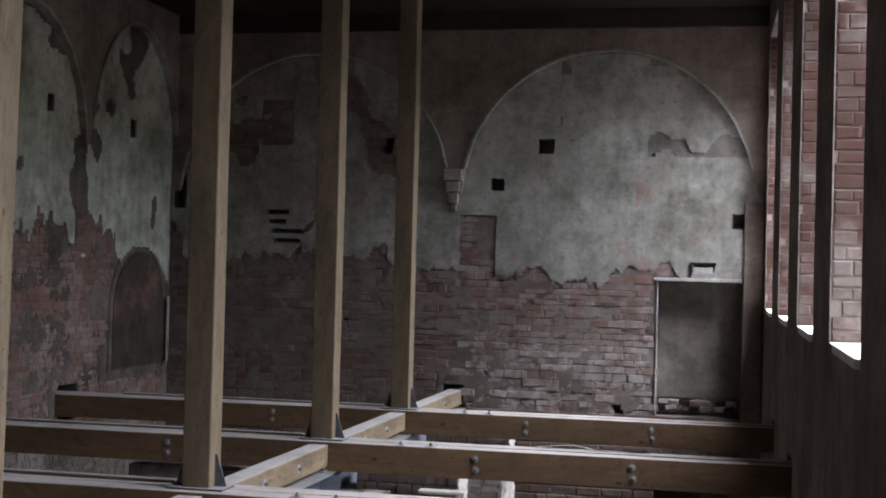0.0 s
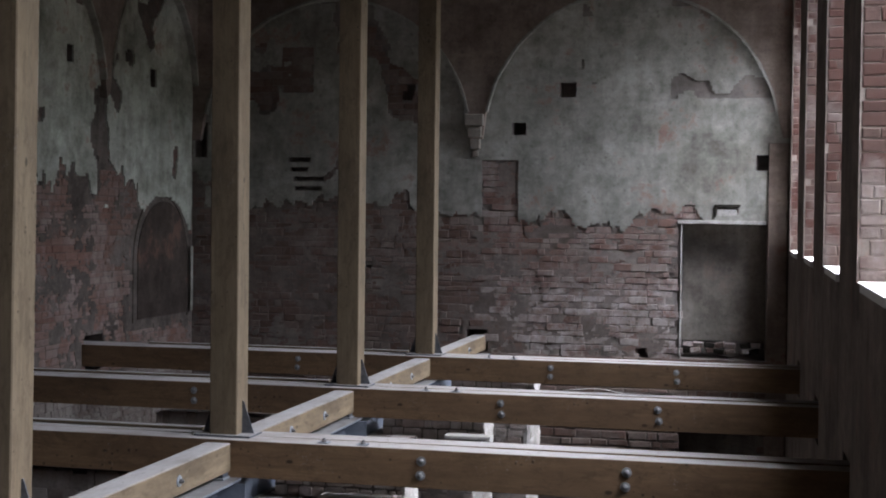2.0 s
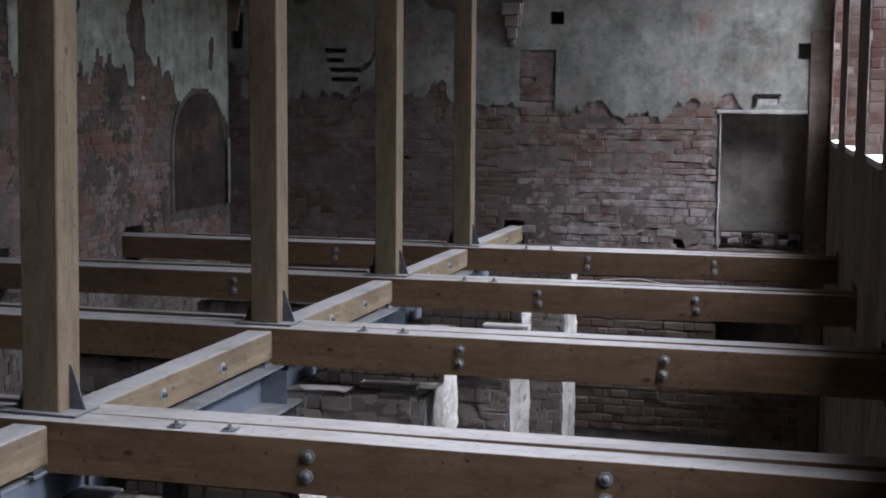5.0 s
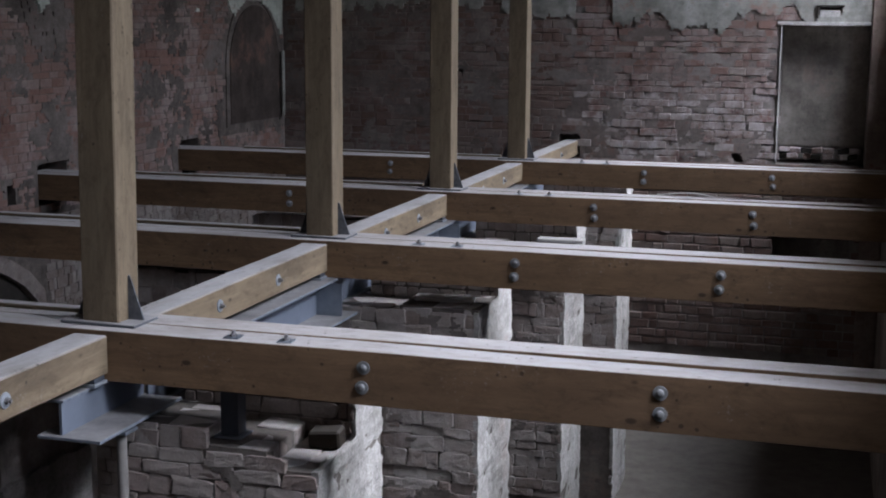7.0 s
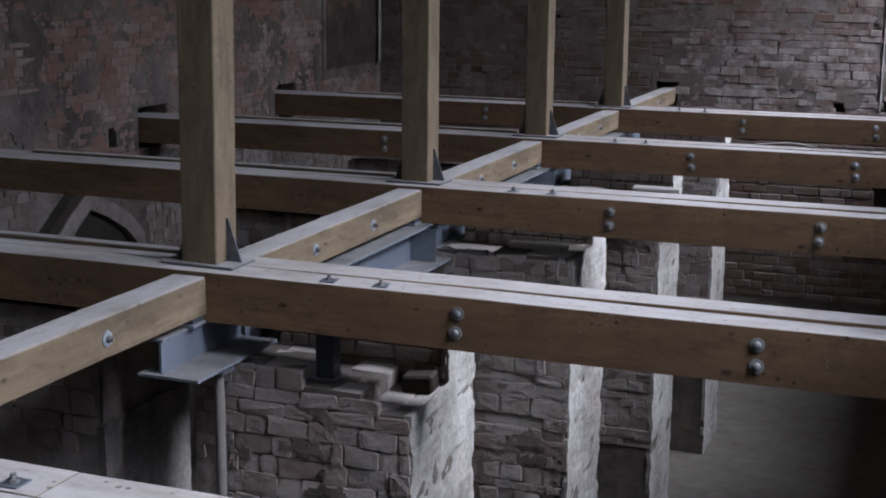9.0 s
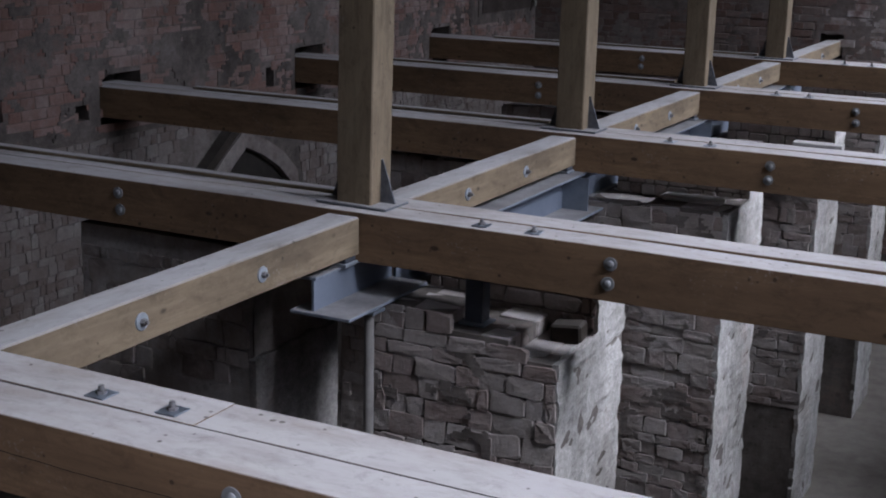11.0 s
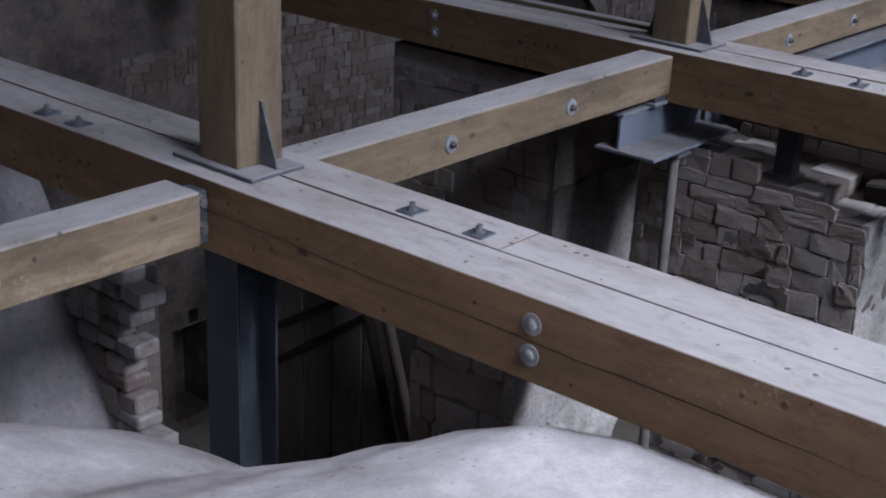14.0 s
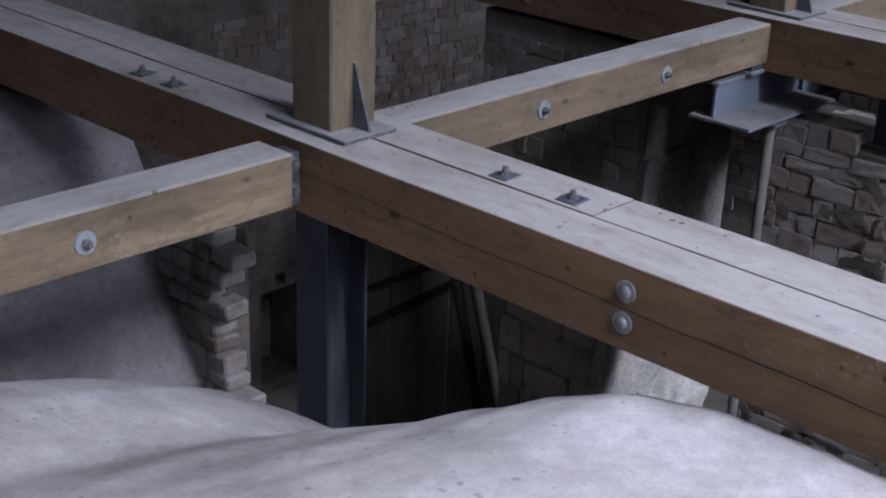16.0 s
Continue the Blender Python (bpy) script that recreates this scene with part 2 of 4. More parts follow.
BRICK_RUN = masonry_material("old_brick_run", [(0.0, (0.13, 0.078, 0.062)), (0.4, (0.18, 0.11, 0.09)), (0.75, (0.21, 0.15, 0.13)), (1.0, (0.24, 0.195, 0.17))], 8.0, True, limed=0.4, relief=0.02, mud=(0.145, 0.115, 0.10), lime=(0.36, 0.335, 0.32))
EDGE_BRICK = masonry_material("limy_brick", [(0.0, (0.20, 0.15, 0.135)), (0.5, (0.29, 0.24, 0.22)), (1.0, (0.42, 0.385, 0.37))], 9.0, limed=0.75, relief=0.015)
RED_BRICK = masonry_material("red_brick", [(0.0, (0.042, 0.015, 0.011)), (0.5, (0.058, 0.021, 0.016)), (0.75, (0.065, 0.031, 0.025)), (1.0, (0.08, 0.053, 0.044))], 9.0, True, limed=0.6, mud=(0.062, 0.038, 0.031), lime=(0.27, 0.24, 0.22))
MORTAR = plaster_material("lime_mortar", (0.30, 0.27, 0.25), (0.21, 0.185, 0.17), (0.13, 0.11, 0.10), reds=0.3, relief=0.015)
PLASTER = plaster_material("wall_plaster", (0.47, 0.46, 0.425), (0.33, 0.32, 0.288), (0.18, 0.165, 0.14), reds=0.6, blotch=0.9)
WHITE_LIME = plaster_material("limewash", (0.60, 0.575, 0.55), (0.48, 0.455, 0.43), (0.36, 0.33, 0.305), reds=0.25, relief=0.035, grit=0.6, blotch=0.7, pitted=0.15, speck=0.25)
GREY_LIME = plaster_material("grey_limewash", (0.44, 0.41, 0.39), (0.34, 0.31, 0.29), (0.23, 0.20, 0.185), reds=0.2, relief=0.035, grit=0.6, blotch=0.8)
NICHE_PLASTER = plaster_material("niche_plaster", (0.34, 0.31, 0.275), (0.27, 0.24, 0.21), (0.18, 0.155, 0.135), reds=0.2)
VAULT = plaster_material("vault_mortar", (0.53, 0.505, 0.505), (0.45, 0.42, 0.418), (0.33, 0.298, 0.295), (0.37, 0.285, 0.265), 0.55, 0.012, 0.45, 0.25, 0.25, 0.45)
SPANDREL = plaster_material("bare_vault_face", (0.33, 0.265, 0.23), (0.245, 0.19, 0.163), (0.16, 0.127, 0.108), (0.16, 0.075, 0.055), 0.7, 0.02)
NICHE_DARK = plaster_material("dark_niche", (0.10, 0.08, 0.068), (0.065, 0.05, 0.043), (0.036, 0.029, 0.025), reds=0.3)
BOARD = timber_material("board_wood", (0.075, 0.064, 0.056), (0.125, 0.108, 0.097), (0.17, 0.148, 0.133), (0.2, 0.187, 0.175), 0.6)
PIER_FACE = plaster_material("pier_face", (0.54, 0.495, 0.465), (0.42, 0.375, 0.35), (0.27, 0.235, 0.215), reds=0.2, relief=0.03, blotch=0.7)
PIER_MORTAR = plaster_material("pier_mortar", (0.25, 0.22, 0.20), (0.17, 0.148, 0.133), (0.09, 0.078, 0.07), reds=0.2, relief=0.02)
PALE_BOARD = plain_material("pale_board", (0.36, 0.345, 0.325), (0.50, 0.485, 0.46), 20.0, 0.8)
DIRT_SLOPE = plaster_material("crumbled_mortar", (0.28, 0.245, 0.225), (0.21, 0.18, 0.163), (0.13, 0.11, 0.10), reds=0.2, relief=0.04, blotch=0.8, speck=0.15)
CHALK = plain_material("chalk", (0.28, 0.225, 0.16), (0.36, 0.30, 0.22), 30.0, 0.9)
BRICK_MUD = plaster_material("mud_mortar", (0.27, 0.235, 0.215), (0.20, 0.165, 0.148), (0.13, 0.10, 0.088), (0.17, 0.095, 0.075), 0.6, 0.02)
# Left wall colours darkened to stand in for the weak light there.
LEFT_WALL = plaster_material("darkened_wall", (0.20, 0.17, 0.152), (0.135, 0.112, 0.10), (0.075, 0.062, 0.054), (0.125, 0.068, 0.054), 0.6, 0.03, 0.9, 0.2, 0.5, 0.1)
LEFT_BRICK = masonry_material("side_brick", [(0.0, (0.15, 0.08, 0.063)), (0.5, (0.19, 0.105, 0.083)), (1.0, (0.22, 0.165, 0.142))], 8.0, True, limed=0.45, relief=0.02, mud=(0.14, 0.10, 0.085), lime=(0.30, 0.28, 0.265))
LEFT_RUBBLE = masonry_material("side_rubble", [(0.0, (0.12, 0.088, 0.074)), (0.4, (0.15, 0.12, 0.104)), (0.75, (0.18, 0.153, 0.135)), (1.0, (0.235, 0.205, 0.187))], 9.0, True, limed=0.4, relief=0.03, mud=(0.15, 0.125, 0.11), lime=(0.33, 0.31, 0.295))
GREEN_PLASTER = plaster_material("greenish_plaster", (0.58, 0.59, 0.53), (0.43, 0.44, 0.385), (0.23, 0.22, 0.185), reds=0.6, blotch=0.9)
SIDE_WALL = plaster_material("brown_wall", (0.34, 0.29, 0.255), (0.26, 0.215, 0.188), (0.17, 0.14, 0.12), reds=0.3)
# Vault mortar again, darkened in colour for the weaker light on this side.
SHADED_VAULT = plaster_material("shaded_vault_mortar", (0.28, 0.265, 0.265), (0.22, 0.205, 0.203), (0.155, 0.142, 0.14), (0.25, 0.195, 0.18), 0.3, 0.02, 0.3, 0.0, 0.35)
EARTH = plain_material("earth_floor", (0.10, 0.088, 0.077), (0.18, 0.16, 0.14), 5.0, 0.95, 0.0, 0.1, 0.02)
# Near-black: shade painted into joints and low opening; also crack, rim, bricks.
NEAR_BLACK = plain_material("near_black", (0.012, 0.010, 0.009), (0.03, 0.026, 0.022), 9.0, 0.95, 0.0, 0.1)
RENDER_OUT = plain_material("outside_sill", (0.62, 0.62, 0.60), (0.78, 0.78, 0.76), 7.0, 0.9, 0.0, 0.1)


# ---- building tools ----
def mesh_of(bm, name):
    me = bpy.data.meshes.new(name)
    bm.to_mesh(me)
    bm.free()
    return me


def part(name, bm, material, parent=None, label="", m=None):
    """Links a bmesh, or a mesh that is shared, as one mesh object under its thing."""
    me = bm if isinstance(bm, bpy.types.Mesh) else mesh_of(bm, name)
    if material and not me.materials:
        me.materials.append(material)
    ob = new(name, me)
    if parent is not None:
        ob.parent = parent
    if m is not None:
        ob.matrix_basis = m
    if label:
        ob["label"] = label
    return ob


def thing(name, label, category, group="", kind="", at=(0, 0, 0)):
    ob = new(name)
    ob.empty_display_size = 0.1
    ob.location = at
    return tagged(ob, label, category, group, kind)


def box(x0, x1, y0, y1, z0, z1, bevel=0.0, bm=None, segments=1):
    bm = bm or bmesh.new()
    v = [bm.verts.new((x, y, z)) for z in (z0, z1) for y in (y0, y1) for x in (x0, x1)]
    f = [bm.faces.new([v[i] for i in q]) for q in ((0, 2, 3, 1), (4, 5, 7, 6), (0, 1, 5, 4), (2, 6, 7, 3), (0, 4, 6, 2), (1, 3, 7, 5))]
    if bevel:
        edges = list({e for q in f for e in q.edges})
        bmesh.ops.bevel(bm, geom=edges, offset=bevel, segments=segments, affect="EDGES", profile=0.5)
    return bm


def disc(r, depth, sides=20, bm=None, m=None, bevel=0.0):
    """A short cylinder along z, from 0 to depth."""
    bm = bm or bmesh.new()
    res = bmesh.ops.create_cone(bm, cap_ends=True, segments=sides, radius1=r, radius2=r - bevel, depth=depth, matrix=(m or Matrix()) @ pose(0, 0, depth / 2))
    return bm


def pieces(verts_faces):
    """Joins many boxes given as (verts, faces) into one mesh without slow bmesh calls."""
    vs, fs = [], []
    for v, f in verts_faces:
        n = len(vs)
        vs += v
        fs += [[i + n for i in q] for q in f]
    me = bpy.data.meshes.new("pieces")
    me.from_pydata(vs, [], fs)
    me.update()
    return me


PIECE_FACES = [(4, 5, 6, 7), (0, 1, 5, 4), (1, 2, 6, 5), (2, 3, 7, 6), (3, 0, 4, 7), (8, 9, 1, 0), (9, 10, 2, 1), (10, 11, 3, 2), (11, 8, 0, 3)]


def block(rng, w, h, d, rough=0.01, ease=0.012):
    """One worn block, its face in the local xz plane looking along -y: a bevelled front with uneven corners, 9 faces."""
    def ring(inset, y, k):
        return [(s * (w / 2 - inset) + rng.uniform(-k, k), y + rng.uniform(-k, k) * 0.6, t * (h / 2 - inset) + rng.uniform(-k, k)) for s, t in ((-1, -1), (1, -1), (1, 1), (-1, 1))]
    return ring(0, -d * 0.55, rough * 0.6) + ring(ease, -d, rough) + ring(0, d, 0), PIECE_FACES


def courses(rng, u0, u1, z0, z1, length, height, joint=0.014, wild=0.0, keep=None):
    """Centres and sizes of bricks or stones laid in courses over a stretch of wall."""
    out, z, row = [], z0, 0
    while z < z1 - height * 0.4:
        h = height * (1 + rng.uniform(-wild, wild))
        u = u0 - (length / 2 if row % 2 else 0) - rng.uniform(0, length * wild)
        while u < u1:
            w = length * (1 + rng.uniform(-wild, wild) * 1.3) * (0.5 if rng.random() < 0.16 + wild * 0.4 else 1)
            a, b = max(u, u0), min(u + w, u1)
            if b - a > length * 0.22 and (keep is None or keep((a + b) / 2, z + h / 2)):
                out.append(((a + b) / 2, z + h / 2, b - a - joint, h - joint))
            u += w
        z += h
        row += 1
    return out


# ---- structure ----
def arch_z(u, c, r, spring, point=1.0):
    """Height of a round or slightly pointed arch at u, None outside."""
    d = abs(u - c) / r
    return spring + point * r * math.sqrt(1 - d * d) if d < 1 else None


def ragged(x, s=1.0, amp=0.25, seed=0.0):
    return amp * (noise.noise((x * 1.6 * s, seed, 0.3)) + 0.6 * noise.noise((x * 5.3 * s, seed, 4.3)) + 0.35 * noise.noise((x * 13 * s, seed, 7.7)))


def far_plaster(x, z):
    """Where the far wall still has its plaster."""
    line = 1.62 + ragged(x, 1.0, 0.28, 2.0)
    if x < -1.0:
        line += 0.25
    if -2.9 < x < -2.42 and 3.35 < z < 4.0 and noise.noise((x * 3, z * 3, 3.3)) > -0.35:
        return False
    if 0.05 < x < 0.55 and z < 2.35 + ragged(z, 2.0, 0.2, 9.0):
        return False
    hole = noise.noise((x * 1.1 + 3.1, z * 1.1, 1.7)) + 0.5 * noise.noise((x * 3.1, z * 3.1, 5.1))
    if x < -0.4 and hole > 0.30:
        return False
    if x > 2.6 and z > 3.2 and hole > 0.1:
        return False
    if x > 1.4 and z > 3.4 and hole > 0.42:
        return False
    return z > line and z < 4.62


def slab_cells(keep, u0, u1, z0, z1, step, depth, place):
    """A thin coat of plaster: small cells kept by a mask, with a real edge all round."""
    nu, nz = int((u1 - u0) / step), int((z1 - z0) / step)
    on = [[keep(u0 + (i + 0.5) * step, z0 + (j + 0.5) * step) for j in range(nz)] for i in range(nu)]
    vs, fs, index = [], [], {}

    def vert(i, j, k):
        if (i, j, k) not in index:
            index[i, j, k] = len(vs)
            w = step * 0.42
            a = u0 + i * step + w * noise.noise((i * 0.71, j * 0.71, 3.0))
            b = z0 + j * step + w * noise.noise((i * 0.71, j * 0.71, 11.0))
            d = depth * (1 + 0.5 * noise.noise((a * 1.4, b * 1.4, 0.0))) if k else 0.0
            vs.append(place(a, d, b))
        return index[i, j, k]

    for i in range(nu):
        for j in range(nz):
            if not on[i][j]:
                continue
            fs.append([vert(i, j, 1), vert(i + 1, j, 1), vert(i + 1, j + 1, 1), vert(i, j + 1, 1)])
            for di, dj, p, q in ((-1, 0, (i, j + 1), (i, j)), (1, 0, (i + 1, j), (i + 1, j + 1)), (0, -1, (i, j), (i + 1, j)), (0, 1, (i + 1, j + 1), (i, j + 1))):
                a, b = i + di, j + dj
                if not (0 <= a < nu and 0 <= b < nz and on[a][b]):
                    fs.append([vert(*p, 1), vert(*p, 0), vert(*q, 0), vert(*q, 1)])
    me = bpy.data.meshes.new("coat")
    me.from_pydata(vs, [], fs)
    me.update()
    return me


def wall_with_holes(u0, u1, z0, z1, holes, thick, place):
    """A wall of real thickness with rectangular openings right through or hollows of their own depth (u0, u1, z0, z1, depth)."""
    us = sorted({u0, u1, *[h[0] for h in holes], *[h[1] for h in holes]})
    zs = sorted({z0, z1, *[h[2] for h in holes], *[h[3] for h in holes]})

    def depth(i, j):
        u, z = (us[i] + us[i + 1]) / 2, (zs[j] + zs[j + 1]) / 2
        for h in holes:
            if h[0] < u < h[1] and h[2] < z < h[3]:
                return h[4]
        return 0.0

    nu, nz = len(us) - 1, len(zs) - 1
    d = [[depth(i, j) for j in range(nz)] for i in range(nu)]
    vs, fs = [], []

    def quad(*pts):
        n = len(vs)
        vs.extend(place(*p) for p in pts)
        fs.append([n, n + 1, n + 2, n + 3])

    for i in range(nu):
        for j in range(nz):
            a, b, c, e = us[i], us[i + 1], zs[j], zs[j + 1]
            k = d[i][j]
            if k < thick:
                quad((a, k, c), (b, k, c), (b, k, e), (a, k, e))
                quad((b, thick, c), (a, thick, c), (a, thick, e), (b, thick, e))
            for di, dj, p, q in ((1, 0, (b, c), (b, e)), (0, 1, (b, e), (a, e))):
                i2, j2 = i + di, j + dj
                k2 = d[i2][j2] if i2 < nu and j2 < nz else thick
                if abs(k2 - k) > 1e-6:
                    lo, hi = sorted((k, k2))
                    quad((p[0], lo, p[1]), (p[0], hi, p[1]), (q[0], hi, q[1]), (q[0], lo, q[1]))
    me = bpy.data.meshes.new("wall")
    me.from_pydata(vs, [], fs)
    me.update()
    bm = bmesh.new()
    bm.from_mesh(me)
    bmesh.ops.remove_doubles(bm, verts=bm.verts, dist=1e-5)
    bmesh.ops.recalc_face_normals(bm, faces=bm.faces)
    bm.to_mesh(me)
    bm.free()
    return me


def far_place(u, d, z):
    return (u, FAR + d, z)


def left_place(u, d, z):
    return (LEFT - d, u, z)


def right_place(u, d, z):
    return (right_x(u) + d, u, z)


# far wall: brick core, hollows, a shallow doorway-like niche, coat of plaster and the stump of the old vault
FAR_HOLES = [
    (2.76, 3.86, -0.25, 1.545, 0.32), (2.18, 2.33, -0.25, -0.14, 0.25), (0.46, 0.63, 2.72, 2.92, 0.3), (1.10, 1.32, 3.24, 3.46, 0.3),
    (-1.13, -0.93, 3.23, 3.46, 0.3), (-0.16, 0.14, -0.26, 0.06, 0.3), (3.22, 3.48, 1.68, 1.78, 0.1), (3.72, 4.12, 2.26, 2.46, 0.3), (-1.62, -1.48, 0.8, 0.92, 0.25), (2.7, 3.75, -1.9, -1.2, 0.45),
    (-4.21, -4.02, 2.42, 2.95, 0.22), (-4.2, -4.05, 3.4, 3.86, 0.2), (-2.77, -2.46, 2.36, 2.43, 0.12), (-2.74, -2.5, 2.23, 2.29, 0.12), (-2.7, -2.25, 2.10, 2.16, 0.12), (-2.68, -2.3, 1.97, 2.03, 0.1),
    (0.42, 1.0, 4.43, 4.46, 0.05),
]
wall_far = part("wall_far", wall_with_holes(LEFT - THICK, RIGHT + THICK, FLOOR, CEIL, FAR_HOLES, 0.6, far_place), MORTAR)
tagged(wall_far, "old brick end wall with patches of pale plaster", "wall", kind="structure")
coat = slab_cells(lambda x, z: far_plaster(x, z) and not any(h[0] - 0.01 < x < h[1] + 0.01 and h[2] < z < h[3] for h in FAR_HOLES), LEFT, RIGHT, 0.9, 4.7, 0.034, 0.022, lambda u, d, z: (u, FAR - d, z))
part("plaster_coat", coat, PLASTER, wall_far, "blotched pale lime plaster with a ragged edge")
part("niche_lining", box(2.765, 3.855, FAR + 0.30, FAR + 0.317, -0.02, 1.54), NICHE_PLASTER, wall_far, "smooth beige plaster")
part("niche_reveal", box(2.742, 2.758, FAR - 0.02, FAR + 0.3, -0.22, 1.56, 0.004), WHITE_LIME, wall_far)
# Dark strip puts the shade of this corner into the wall's colour.
part("corner_pilaster", box(3.87, 4.13, FAR - 0.06, FAR + 0.01, FLOOR, 2.62, 0.01), SPANDREL, wall_far, "dark raised strip standing in for the shaded corner")
part("lintel", box(2.70, 3.86, FAR - 0.035, FAR + 0.1, 1.55, 1.60, 0.008), WHITE_LIME, wall_far)


def spandrel_mesh(arches, u0, u1, z1, depth, place):
    """The face of a broken-off vault above its arches, standing proud of the wall."""
    n = 170
    vs, fs = [], []
    for i in range(n + 1):
        u = u0 + (u1 - u0) * i / n
        zb = max([arch_z(u, *a) or 0 for a in arches] + [0])
        if not zb:
            zb = min(a[2] for a in arches)
        zb += 0.012 * noise.noise((u * 6, 0, 0))
        w = depth * (1 + 0.25 * noise.noise((u * 2, 3, 0)))
        vs += [place(u, -w, zb), place(u, -w, z1), place(u, 0.02, zb), place(u, 0.02, z1)]
    for i in range(n):
        a, b = 4 * i, 4 * i + 4
        fs += [[a, b, b + 1, a + 1], [a + 2, b + 2, b, a], [b + 2, a + 2, a + 3, b + 3]]
    me = bpy.data.meshes.new("spandrel")
    me.from_pydata(vs, [], fs)
    me.update()
    return me


FAR_ARCHES = [(-2.09, 1.98, 2.68), (2.03, 1.98, 2.68)]
LEFT_ARCHES = [(10.75, 1.42, 2.95, 1.18), (13.62, 1.37, 2.95, 1.40), (7.75, 1.42, 2.95, 1.2), (4.75, 1.42, 2.95, 1.2), (1.75, 1.42, 2.95, 1.2)]
part("vault_stump", spandrel_mesh(FAR_ARCHES, LEFT, RIGHT, CEIL, 0.09, far_place), SPANDREL, wall_far, "bare dark brick where the vault broke off")


def arch_rim(arches, place, wide=0.045, depth=0.11):
    vs, fs = [], []
    for c, r, s, *p in arches:
        p = p[0] if p else 1.0
        base, n = len(vs), 60
        for i in range(n + 1):
            a = math.pi * (0.06 + 0.88 * i / n)
            wob = 1 + 0.008 * noise.noise((c + i * 0.3, 0, 0))
            for rr in (r * wob - wide, r * wob):
                for d in (-depth, 0.0):
                    vs.append(place(c - rr * math.cos(a), d, s + p * rr * math.sin(a)))
        for i in range(n):
            a, b = base + 4 * i, base + 4 * i + 4
            fs += [[a, b, b + 2, a + 2], [a + 1, b + 1, b, a], [a + 2, b + 2, b + 3, a + 3]]
    me = bpy.data.meshes.new("rim")
    me.from_pydata(vs, [], fs)
    me.update()
    return me


for one in FAR_ARCHES:
    part("arch_rim", arch_rim([one], far_place, 0.032), PLASTER, wall_far, "pale plastered rim of the old arch")

# corbel between the two arches
bm = bmesh.new()
for z0, z1, w, d in ((2.86, 3.02, 0.13, 0.17), (2.70, 2.86, 0.10, 0.13), (2.54, 2.70, 0.07, 0.09), (2.44, 2.54, 0.045, 0.05)):
    box(-0.06 - w, -0.06 + w, FAR - d, FAR + 0.05, z0, z1, 0.012, bm)
part("corbel", bm, NICHE_PLASTER, wall_far, "worn stone corbel")

# left wall
LEFT_HOLES = [(4.44, 4.62, -0.16, 0.02, 0.35), (5.42, 5.58, -0.26, -0.13, 0.35), (8.2, 8.34, -0.26, -0.06, 0.3), (11.3, 11.46, 3.4, 3.6, 0.3), (13.55, 13.72, 3.3, 3.55, 0.3), (12.35, 12.47, 3.45, 3.6, 0.3)]
LEFT_HOLES += [(2.95, 3.36, -3.9, -3.08, 0.4), (3.11, 3.21, -3.06, -2.95, 0.2)]
LEFT_HOLES += [(3 * k - 0.27, 3 * k + 0.27, -0.33, 0.10, 0.3) for k in range(0, 5)]
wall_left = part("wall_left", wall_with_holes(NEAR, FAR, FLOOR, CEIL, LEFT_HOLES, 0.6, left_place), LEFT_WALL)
tagged(wall_left, "old plastered side wall with exposed brick and beam pockets", "wall", kind="structure")


def left_plaster(y, z):
    if any(h[0] - 0.02 < y < h[1] + 0.02 and h[2] < z < h[3] for h in LEFT_HOLES):
        return False
    if 12.95 < y < 14.99 and 0.15 < z < 1.9 and niche_inside(y, z):
        return False
    line = 2.0 + ragged(y, 0.9, 0.5, 5.0) - (0.5 if y > 13.2 else 0)
    hole = noise.noise((y * 0.9 + 1.3, z * 0.9, 8.1)) + 0.5 * noise.noise((y * 2.7, z * 2.7, 2.2))
    return z > line and hole < 0.34 and any((arch_z(y, *a) or 0) > z for a in LEFT_ARCHES)


def niche_inside(y, z, grow=0.0):
    c, r = 13.98, 0.93 + grow
    top = arch_z(y, c, r, 0.93, 1.0)
    return top is not None and 0.2 - grow < z < top


part("plaster_coat", slab_cells(left_plaster, 0.0, FAR - 0.05, 1.0, 4.9, 0.042, 0.024, lambda u, d, z: (LEFT + d, u, z)), GREEN_PLASTER, wall_left, "greenish grey stained lime plaster")
part("vault_stump", spandrel_mesh(LEFT_ARCHES, 0.3, FAR - 0.08, CEIL, 0.10, left_place), SPANDREL, wall_left, "bare dark brick where the vault broke off")
for one in LEFT_ARCHES[:2]:
    part("arch_rim", arch_rim([one], left_place, 0.035, 0.12), PLASTER, wall_left, "pale plastered rim of the old arch")


def hood(c, r0, r1, spring, foot, point, depth, place, n=28):
    """A raised frame round an arched opening, with straight legs."""
    prof = [(-1, foot)] + [(-math.cos(math.pi * i / n), None, math.sin(math.pi * i / n)) for i in range(n + 1)] + [(1, foot)]
    vs, fs = [], []
    for p in prof:
        for r in (r0, r1):
            u = c + p[0] * r
            z = p[1] if p[1] is not None else spring + point * r * p[2]
            for d in (-depth, 0.02):
                vs.append(place(u, d, z))
    for i in range(len(prof) - 1):
        a, b = 4 * i, 4 * i + 4
        fs += [[a, b, b + 2, a + 2], [a + 1, b + 1, b, a], [a + 2, b + 2, b + 3, a + 3]]
    me = bpy.data.meshes.new("hood")
    me.from_pydata(vs, [], fs)
    me.update()
    return me


